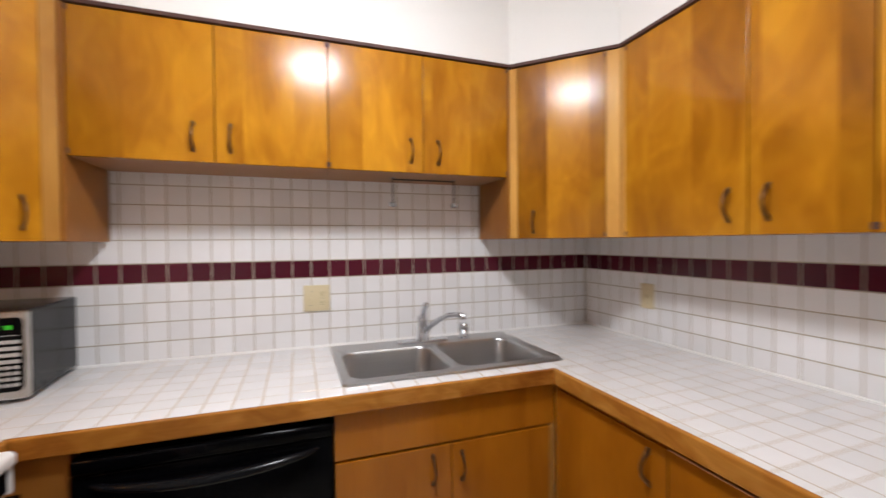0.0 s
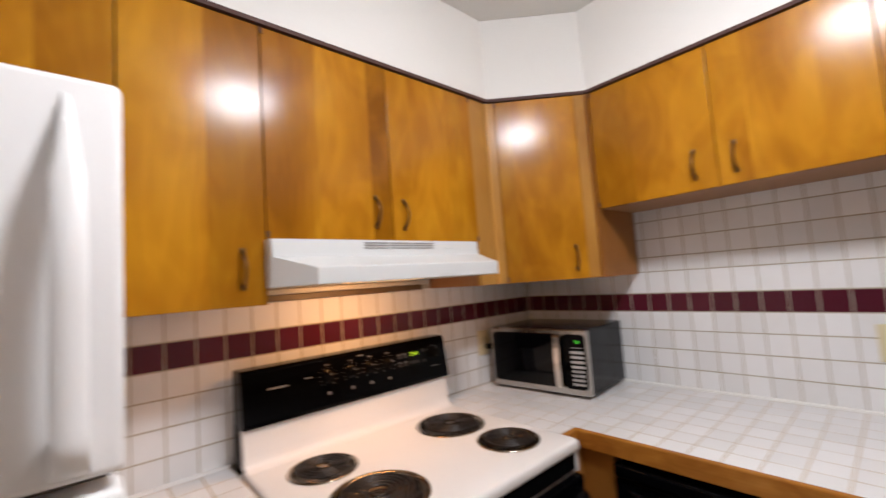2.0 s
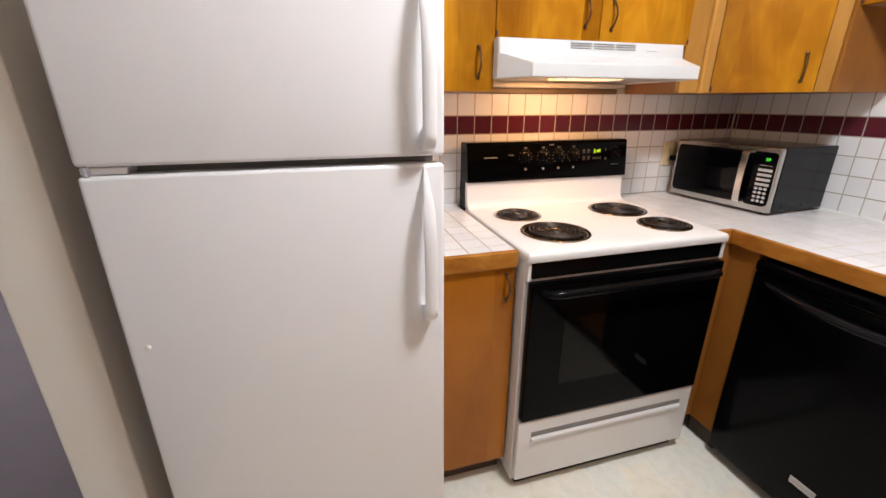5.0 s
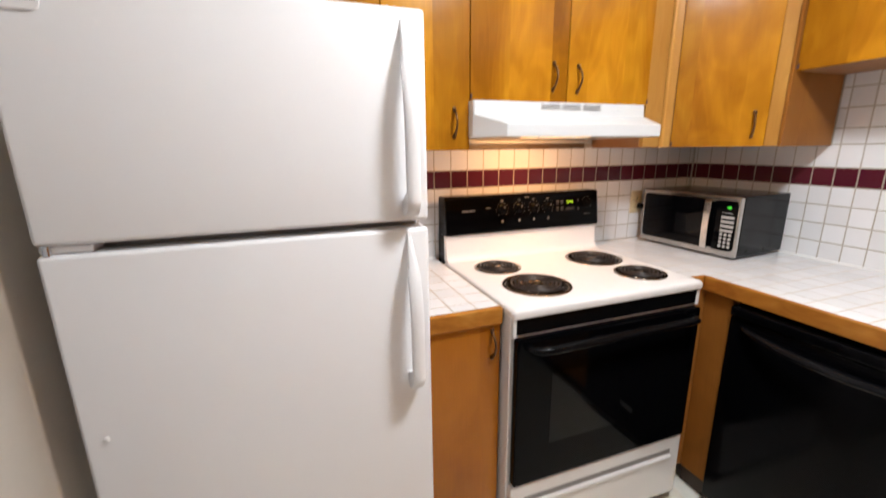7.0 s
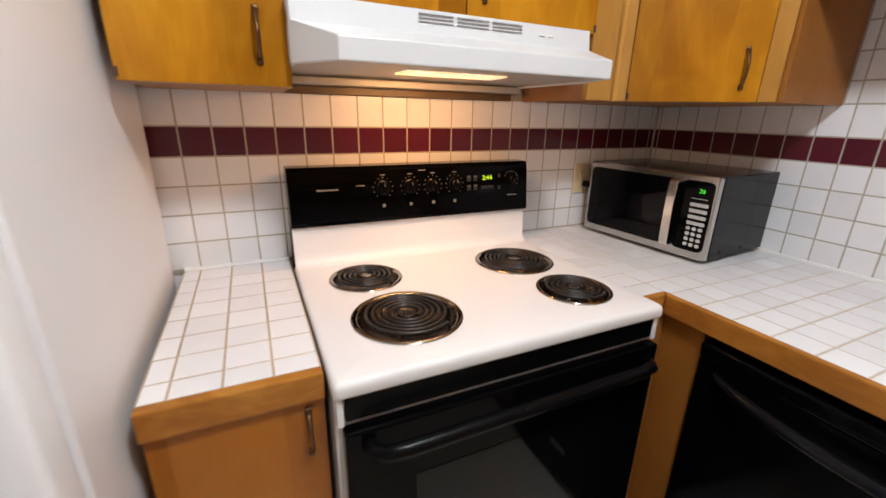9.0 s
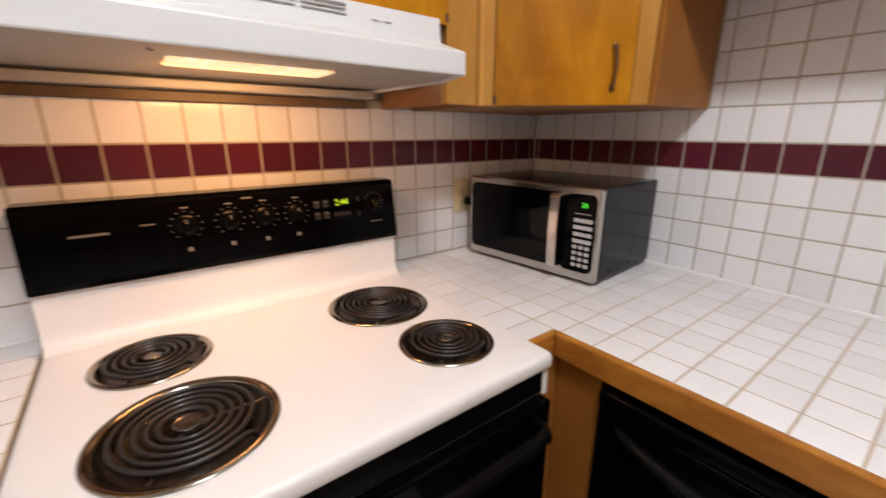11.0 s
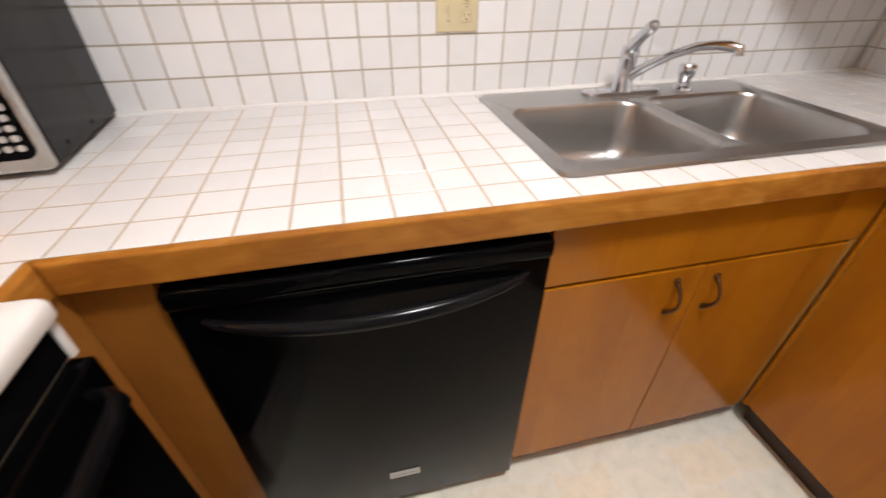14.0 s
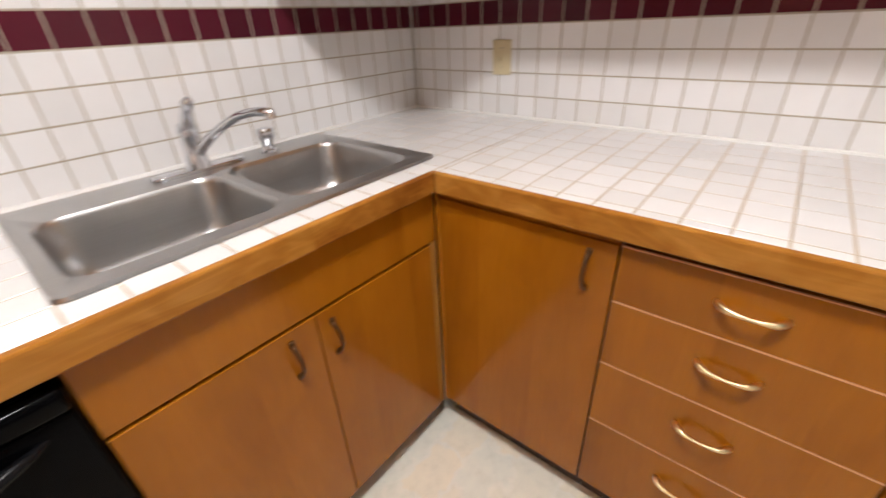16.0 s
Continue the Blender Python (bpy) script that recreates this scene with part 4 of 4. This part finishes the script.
part("badge_bar", moved(box(-0.021, 0.021, -0.0024, 0.0024, 0.0036, 0.0046), Matrix(((0, 0, 1, FXF), (1, 0, 0, -0.623), (0, 1, 0, 1.603), (0, 0, 0, 1)))), M_SILVER, frz, "grey bar on the badge")

# ---- dishwasher ----
ob = thing("dishwasher", pose(0, 0, 0), "glossy black built-in dishwasher with bowed handle", "dishwasher")
DX0, DX1, DY = -0.488, 0.127, 1.128
part("body", box(DX0 + 0.005, DX1 - 0.005, DY + 0.033, N - 0.06, 0.09, 0.860), M_BLACKM, ob)
part("toe_panel", box(DX0 + 0.004, DX1 - 0.004, DY + 0.06, DY + 0.075, 0.0, 0.0895), M_BLACKM, ob, "black toe panel")
door = smooth(part("door", box(DX0, DX1, DY, DY + 0.032, 0.048, 0.800, 0.006, 3), M_SMUDGED, ob, "glossy black door"))
smooth(part("control_strip", box(DX0, DX1, DY - 0.008, DY + 0.032, 0.8015, 0.842, 0.010, 3), M_BLACK, ob, "rounded black control strip"))
bm = bmesh.new()
path, rad = [], []
for k in range(29):
    t = k / 28
    u = 2 * t - 1
    path.append((-0.180 + 0.266 * u, DY + 0.001 - 0.046 * (1 - u * u) ** 0.75, 0.762 + 0.012 * u * u))
    rad.append(0.004 + 0.0105 * (1 - u * u) ** 0.5)
add_tube(bm, path, rad, 12, 0.8)
smooth(part("door_handle", bm, M_BLACKH, door, "bowed black bar handle"), 60)
bm = box(-0.203, -0.127, DY - 0.0022, DY - 0.0002, 0.160, 0.187, 0.0008, 1)
part("badge", bm, M_BUTTON, door, "plain silver badge")
part("badge_line", box(-0.198, -0.132, DY - 0.0026, DY - 0.0022, 0.1725, 0.1745), M_GASKET, door)

# ---- microwave ----
mw = thing("microwave", pose(-1.146, 1.368, COUNTER, 0, 0, 4.6), "black and steel countertop microwave in the corner", "microwave")
mwW, mwD, z0, z1 = 0.455, 0.335, 0.012, 0.263
for x in (0.03, mwW - 0.06):
    for y in (0.03, mwD - 0.06):
        part("foot", moved(lathe([(0.0, 0.0125), (0.013, 0.0125), (0.011, 0.0)], 14), pose(x + 0.015, y + 0.015, 0.0)), M_BLACKM, mw)
part("casing", box(0.0, mwW, 0.020, mwD, z0, z1, 0.003, 1), M_GREYMETAL, mw, "charcoal painted casing")
front = part("front_frame", box(0.0, mwW, -0.004, 0.0195, z0, z1, 0.005, 2), M_STEEL_MW, mw, "brushed steel front frame")
FRONTWARD = Matrix(((1, 0, 0, 0), (0, 0, -1, -0.0045), (0, 1, 0, 0), (0, 0, 0, 1)))
glass = part("door_glass", prism(round_rect(0.012, 0.350, z0 + 0.024, z1 - 0.018, 0.020), 0.0, 0.003), M_GLASS, front, "black glass door")
glass.matrix_basis = FRONTWARD
panel_mw = part("control_panel", prism(round_rect(0.3525, 0.445, z0 + 0.024, z1 - 0.018, 0.016), 0.0, 0.003), M_BLACK, front, "black control panel")
panel_mw.matrix_basis = FRONTWARD
bm = bmesh.new()
rings = []
for y, z in ((-0.0078, z1 - 0.020), (-0.022, z1 - 0.020), (-0.030, z1 - 0.028), (-0.032, z1 - 0.07), (-0.033, 0.137), (-0.032, z0 + 0.07), (-0.030, z0 + 0.034), (-0.022, z0 + 0.026), (-0.0078, z0 + 0.026)):
    k = 0.006 * (1 if y < -0.025 else 0)
    dz = 0.006 * ((1 if z < 0.137 else -1) if y > -0.025 else 0)
    rings.append([bm.verts.new(v) for v in ((0.323, y, z), (0.350, y, z), (0.350, y + k, z + dz), (0.323, y + k, z + dz))])
for a, b in zip(rings, rings[1:]):
    for k in range(4):
        bm.faces.new((a[k], a[(k + 1) % 4], b[(k + 1) % 4], b[k]))
bm.faces.new(rings[0])
bm.faces.new(rings[-1])
bmesh.ops.recalc_face_normals(bm, faces=list(bm.faces))
bmesh.ops.bevel(bm, geom=list(bm.edges), offset=0.0012, segments=1, profile=0.5, affect="EDGES")
part("handle", bm, M_STEEL_BAR, front, "flat steel handle")
lettering("display_digits", "20", 0.017, pose(0.414, -0.0082, z1 - 0.046, 90), M_LCD, front)
KEYWARD = Matrix(((1, 0, 0, 0), (0, 0, -1, -0.0076), (0, 1, 0, 0), (0, 0, 0, 1)))
for r in range(4):
    for c in range(3):
        x, z = 0.3865 + c * 0.0178, z1 - 0.0915 - r * 0.0185
        part("key", moved(prism(round_rect(x, x + 0.0168, z, z + 0.0105, 0.0025, 3), 0.0, 0.0012), KEYWARD), M_BUTTON, front)
for r in range(4):
    for c in range(3):
        x, z = 0.3880 + c * 0.0178, z1 - 0.1635 - r * 0.0165
        part("key", moved(prism(round_rect(x, x + 0.0125, z, z + 0.0105, 0.0045, 4), 0.0, 0.0012), KEYWARD), M_BUTTON, front)
part("panel_line", box(0.388, 0.434, -0.0086, -0.0078, z1 - 0.069, z1 - 0.0675), M_BUTTON, front)
for y in (0.08, 0.20):
    part("side_screw", moved(lathe([(0.0, 0.002), (0.005, 0.0015), (0.005, 0.0)], 10), pose(mwW, y, z0 + 0.02, 0, 90, 0)), M_BLACKM, mw)

# ---- sink ----
ob = thing("double_sink", pose(0, 0, 0), "brushed steel double-bowl drop-in kitchen sink", "sink")
RIM = 0.9215


def ring_edges(bm, pts, z):
    vs = [bm.verts.new((x, y, z)) for x, y in pts]
    return vs, [bm.edges.new((vs[i], vs[(i + 1) % len(vs)])) for i in range(len(vs))]


bm = bmesh.new()
outer, oe = ring_edges(bm, round_rect(0.163, 0.973, 1.198, 1.702, 0.022, 6), RIM)
BOWLS = ((0.190, 0.552, 1.236, 1.572), (0.577, 0.928, 1.236, 1.590))
loops = []
for x0, x1, y0, y1 in BOWLS:
    vs, es = ring_edges(bm, round_rect(x0, x1, y0, y1, 0.055, 8), RIM)
    loops.append((vs, es))
bmesh.ops.triangle_fill(bm, edges=oe + loops[0][1] + loops[1][1], use_beauty=True)
low, le = ring_edges(bm, round_rect(0.160, 0.976, 1.195, 1.705, 0.024, 6), 0.9155)
for i in range(len(outer)):
    j = (i + 1) % len(outer)
    bm.faces.new((outer[i], outer[j], low[j], low[i]))
for (x0, x1, y0, y1), (vs, es) in zip(BOWLS, loops):
    prev = vs
    for dz, inset, rad in ((-0.004, 0.003, 0.053), (-0.012, 0.006, 0.052), (-0.095, 0.012, 0.056), (-0.120, 0.016, 0.056), (-0.138, 0.026, 0.052), (-0.150, 0.042, 0.046), (-0.156, 0.062, 0.036), (-0.158, 0.085, 0.024)):
        cur = [bm.verts.new((x, y, RIM + dz)) for x, y in round_rect(x0 + inset, x1 - inset, y0 + inset, y1 - inset, rad, 8)]
        for i in range(len(cur)):
            j = (i + 1) % len(cur)
            bm.faces.new((prev[i], prev[j], cur[j], cur[i]))
        prev = cur
    centre = bm.verts.new(((x0 + x1) / 2, (y0 + y1) / 2, RIM - 0.162))
    for i in range(len(prev)):
        bm.faces.new((prev[i], prev[(i + 1) % len(prev)], centre))
bmesh.ops.recalc_face_normals(bm, faces=list(bm.faces))
if sum(f.normal.z for f in bm.faces if f.calc_center_median().z > RIM - 0.001) < 0:
    bmesh.ops.reverse_faces(bm, faces=list(bm.faces))
basin = smooth(part("basin", bm, M_STEEL, ob), 50)
for x0, x1, y0, y1 in BOWLS:
    part("drain", moved(lathe([(0.0, 0.001), (0.022, 0.001), (0.030, 0.004), (0.042, 0.004), (0.044, 0.001)], 28), pose((x0 + x1) / 2, (y0 + y1) / 2, RIM - 0.1615)), M_CHROME, ob, "chrome drain strainer")

ob = thing("faucet", pose(0.552, 1.642, RIM), "chrome single-lever kitchen faucet with curved spout", "faucet")
smooth(part("deck_plate", prism(round_rect(-0.115, 0.115, -0.026, 0.026, 0.025), 0.0, 0.009, 0.003), M_CHROME, ob, "oblong chrome deck plate"), 50)
smooth(part("body", lathe([(0.029, 0.0085), (0.027, 0.02), (0.023, 0.045), (0.022, 0.085), (0.024, 0.10), (0.020, 0.118), (0.0, 0.124)], 28), M_CHROME, ob), 50)
path = [(0.004, -0.012, 0.045), (0.022, -0.055, 0.081), (0.045, -0.105, 0.115), (0.066, -0.150, 0.138), (0.082, -0.185, 0.146), (0.094, -0.210, 0.147), (0.102, -0.226, 0.144), (0.103, -0.228, 0.131)]
smooth(part("spout", tube(path, [0.0125, 0.0115, 0.0105, 0.010, 0.010, 0.0105, 0.012, 0.012], 14), M_CHROME, ob, "curved chrome spout"), 60)
path = [(0.0, -0.004, 0.112), (-0.001, -0.018, 0.130), (-0.003, -0.040, 0.150), (-0.006, -0.066, 0.168), (-0.007, -0.078, 0.175), (-0.0073, -0.082, 0.1775), (-0.0075, -0.0845, 0.179)]
smooth(part("lever", tube(path, [0.021, 0.0185, 0.0165, 0.018, 0.0135, 0.009, 0.003], 12, 0.8), M_CHROME, ob, "chrome lever handle"), 60)
ob = thing("side_sprayer", pose(0.750, 1.646, RIM), "short chrome side sprayer on the sink rim", "sprayer")
smooth(part("holder", lathe([(0.026, 0.0), (0.025, 0.006), (0.017, 0.010), (0.016, 0.018), (0.0, 0.019)], 24), M_CHROME, ob), 50)
smooth(part("spray_head", lathe([(0.015, 0.0185), (0.0175, 0.030), (0.023, 0.042), (0.0235, 0.060), (0.019, 0.066), (0.0, 0.067)], 24), M_CHROME, ob), 50)

# ---- outlets ----
def plate(name, m, width, label, category):
    ob = thing(name, m, label, category)
    smooth(part("cover_plate", box(-width / 2, width / 2, -0.006, 0.0, -0.056, 0.056, 0.003, 2), M_IVORY, ob), 50)
    return ob


def receptacle(ob, x):
    for z in (-0.020, 0.020):
        part("socket", box(x - 0.013, x + 0.013, -0.0078, -0.0055, z - 0.013, z + 0.013, 0.003, 2), M_IVORY, ob)
        for dx in (-0.006, 0.006):
            part("slot", box(x + dx - 0.001, x + dx + 0.001, -0.0082, -0.0077, z - 0.001, z + 0.007), M_DARKSLOT, ob)
        part("slot", box(x - 0.002, x + 0.002, -0.0082, -0.0077, z - 0.009, z - 0.005), M_DARKSLOT, ob)
    part("screw", box(x - 0.002, x + 0.002, -0.0068, -0.0058, -0.002, 0.002), M_SILVER, ob)


def toggle(ob, x):
    part("toggle", box(x - 0.004, x + 0.004, -0.016, -0.0055, -0.010, 0.006, 0.002, 1), M_IVORY, ob)
    for z in (-0.030, 0.030):
        part("screw", box(x - 0.002, x + 0.002, -0.0068, -0.0058, z - 0.002, z + 0.002), M_SILVER, ob)


TF = 0.0012                                # face of the tiling
ob = plate("double_outlet", pose(0.110, N - TF, 1.125), 0.107, "ivory double plate with switch and sockets on tiles", "outlet")
toggle(ob, -0.023)
receptacle(ob, 0.023)
ob = plate("light_switch", pose(E - TF, 1.328, 1.112, 0, 0, -90), 0.072, "ivory single switch plate on the tiled wall", "switch")
toggle(ob, 0.0)
ob = plate("wall_outlet", pose(W + TF, 1.382, 1.102, 0, 0, 90), 0.072, "ivory socket plate behind the microwave", "outlet")
receptacle(ob, 0.0)
plug = thing("power_plug", pose(W + 0.014, 1.394, 1.085, 0, 0, 90), "black plug and cord of the microwave", "plug")
part("plug_body", box(-0.014, 0.014, -0.030, 0.0, -0.012, 0.012, 0.004, 2), M_BLACKM, plug)
part("cord", tube([(0, -0.028, 0), (0.01, -0.040, -0.02), (0.03, -0.043, -0.08), (0.07, -0.045, -0.14), (0.12, -0.05, -0.163), (0.19, -0.06, -0.166)], 0.0035, 8), M_BLACKM, plug)

# ---- paper towel rack under the cupboard ----
ob = thing("towel_rack", pose(0, 0, 0), "thin dark wire paper towel rack under the cupboard", "towel rack")
part("rail", tube([(0.415, 1.60, SHORT - 0.008), (0.689, 1.60, SHORT - 0.008)], 0.0032, 8), M_DARKSLOT, ob)
for x in (0.415, 0.689):
    part("arm", tube([(x, 1.60, SHORT - 0.003), (x, 1.60, 1.512)], 0.003, 8), M_DARKSLOT, ob)
    part("holder", moved(lathe([(0.0, 0.014), (0.010, 0.012), (0.013, 0.0), (0.010, -0.012), (0.0, -0.014)], 16), pose(x, 1.60, 1.522, 0, 90, 0)), M_GASKET, ob, "round end knob")
    part("mount", box(x - 0.008, x + 0.008, 1.588, 1.612, SHORT - 0.004, SHORT + 0.0, 0.001, 1), M_GASKET, ob)

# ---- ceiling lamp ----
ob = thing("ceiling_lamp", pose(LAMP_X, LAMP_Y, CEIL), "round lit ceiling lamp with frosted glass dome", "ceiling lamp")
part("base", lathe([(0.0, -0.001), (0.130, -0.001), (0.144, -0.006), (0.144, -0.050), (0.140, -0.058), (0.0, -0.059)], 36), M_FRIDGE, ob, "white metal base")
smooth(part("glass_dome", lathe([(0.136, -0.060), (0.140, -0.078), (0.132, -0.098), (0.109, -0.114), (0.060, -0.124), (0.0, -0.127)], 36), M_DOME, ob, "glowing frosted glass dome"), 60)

# Unseen second lamp, added so that the carpet next door is lit.
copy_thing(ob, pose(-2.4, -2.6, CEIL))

# ---- tiles ----
TILE_CACHE = {}


def tile_mesh(w, h, material):
    key = (round(w, 4), round(h, 4), material.name)
    if key not in TILE_CACHE:
        a, b, t, c = w / 2 - 0.0021, h / 2 - 0.0021, 0.0007, 0.0005
        vs = [(sx * a, sy * b, -0.001) for sx, sy in ((-1, -1), (1, -1), (1, 1), (-1, 1))]
        vs += [(sx * a, sy * b, t - c) for sx, sy in ((-1, -1), (1, -1), (1, 1), (-1, 1))]
        vs += [(sx * (a - c), sy * (b - c), t) for sx, sy in ((-1, -1), (1, -1), (1, 1), (-1, 1))]
        fs = [(8, 9, 10, 11)]
        for r in (0, 4):
            fs += [(r + i, r + (i + 1) % 4, r + 4 + (i + 1) % 4, r + 4 + i) for i in range(4)]
        me = bpy.data.meshes.new("tile")
        me.from_pydata(vs, [], fs)
        me.materials.append(material)
        TILE_CACHE[key] = me
    return TILE_CACHE[key]


tile_rng = random.Random(4)


def lay(parent, m, u0, u1, v0, v1, material):
    """One tile on the plane of m, spanning u and v."""
    if u1 - u0 < 0.007 or v1 - v0 < 0.007:
        return
    ob = bpy.data.objects.new("tile", tile_mesh(u1 - u0, v1 - v0, material))
    scene.collection.objects.link(ob)
    ob.parent = parent
    g = tile_rng.gauss
    ob.matrix_basis = m @ pose((u0 + u1) / 2, (v0 + v1) / 2, g(0, 0.00015), g(0, 0.16), g(0, 0.16), g(0, 0.12))


def joints(lo, hi, start, pitch=P):
    """Joint lines of one direction between two ends."""
    k = math.floor((lo - start) / pitch) + 1
    out = [lo]
    while start + k * pitch < hi - 0.004:
        if start + k * pitch > lo + 0.004:
            out.append(start + k * pitch)
        k += 1
    return out + [hi]


def tiled(parent, m, us, vs, pick, hole=None):
    for u0, u1 in zip(us, us[1:]):
        for v0, v1 in zip(vs, vs[1:]):
            mat = pick((u0 + u1) / 2, (v0 + v1) / 2)
            if mat is None:
                continue
            if hole and u0 < hole[1] and u1 > hole[0] and v0 < hole[3] and v1 > hole[2]:
                lay(parent, m, u0, hole[0], v0, v1, mat)
                lay(parent, m, hole[1], u1, v0, v1, mat)
                a, b = max(u0, hole[0]), min(u1, hole[1])
                lay(parent, m, a, b, v0, hole[2], mat)
                lay(parent, m, a, b, hole[3], v1, mat)
            else:
                lay(parent, m, u0, u1, v0, v1, mat)


ROW = 0.0749
wall_rows = [COUNTER + ROW * k for k in range(6)] + [LOW + 0.004]
band = lambda v: M_RED if COUNTER + 4 * ROW < v < COUNTER + 5 * ROW else M_TILE
# north: u is x, v is z, out is -y
FACE_N = Matrix(((1, 0, 0, 0), (0, 0, -1, N), (0, 1, 0, 0), (0, 0, 0, 1)))
splash = structure("backsplash_north", box(W, E, N, N + 0.0035, COUNTER - 0.01, SHORT + 0.02), M_GROUT, "white tiled splashback with a burgundy band", "backsplash")
tiled(splash, FACE_N, joints(W + 0.002, E - 0.002, -0.213), wall_rows, lambda u, v: band(v))
upper = [wall_rows[-1]] + [COUNTER + ROW * k for k in range(7, 10)] + [SHORT + 0.01]
tiled(splash, FACE_N, joints(DIAG_W[1][0] + 0.012, DIAG_E[0][0] - 0.012, -0.213), upper, lambda u, v: M_TILE)
# west: u is y, out is +x
FACE_W = Matrix(((0, 0, 1, W), (1, 0, 0, 0), (0, 1, 0, 0), (0, 0, 0, 1)))
splash = structure("backsplash_west", box(W - 0.0035, W, -0.02, N - 0.006, COUNTER - 0.01, LOW + 0.05), M_GROUT, "white tiled splashback behind the stove with burgundy band", "backsplash")
tiled(splash, FACE_W, joints(-0.015, N - 0.007, 0.665), wall_rows, lambda u, v: band(v))
# east: u is -y, out is -x
FACE_E = Matrix(((0, 0, -1, E), (-1, 0, 0, 0), (0, 1, 0, 0), (0, 0, 0, 1)))
splash = structure("backsplash_east", box(E, E + 0.0035, END_S, N - 0.006, COUNTER - 0.01, LOW + 0.02), M_GROUT, "white tiled splashback above the drawers with burgundy band", "backsplash")
tiled(splash, FACE_E, joints(-N + 0.007, -END_S, -0.587), wall_rows, lambda u, v: band(v))
# worktops: u is x, v is y, out is up
FLAT = Matrix.Translation((0, 0, SUB1))
rows_y = joints(1.134, N - 0.006, 1.206)
tiled(north_top, FLAT, joints(W + 0.006, E - 0.006, -0.215), rows_y, lambda u, v: M_TILE, SINK)
tiled(north_top, FLAT, joints(W + 0.006, -0.609, -0.215), [1.050, 1.134], lambda u, v: M_TILE)
tiled(east_top, FLAT, joints(0.887, E - 0.006, 0.917), joints(END_S + 0.018, 1.133, 0.587), lambda u, v: M_TILE)
tiled(west_top, FLAT, joints(W + 0.006, -0.616, -0.668), joints(0.023, 0.288, 0.062), lambda u, v: M_TILE)
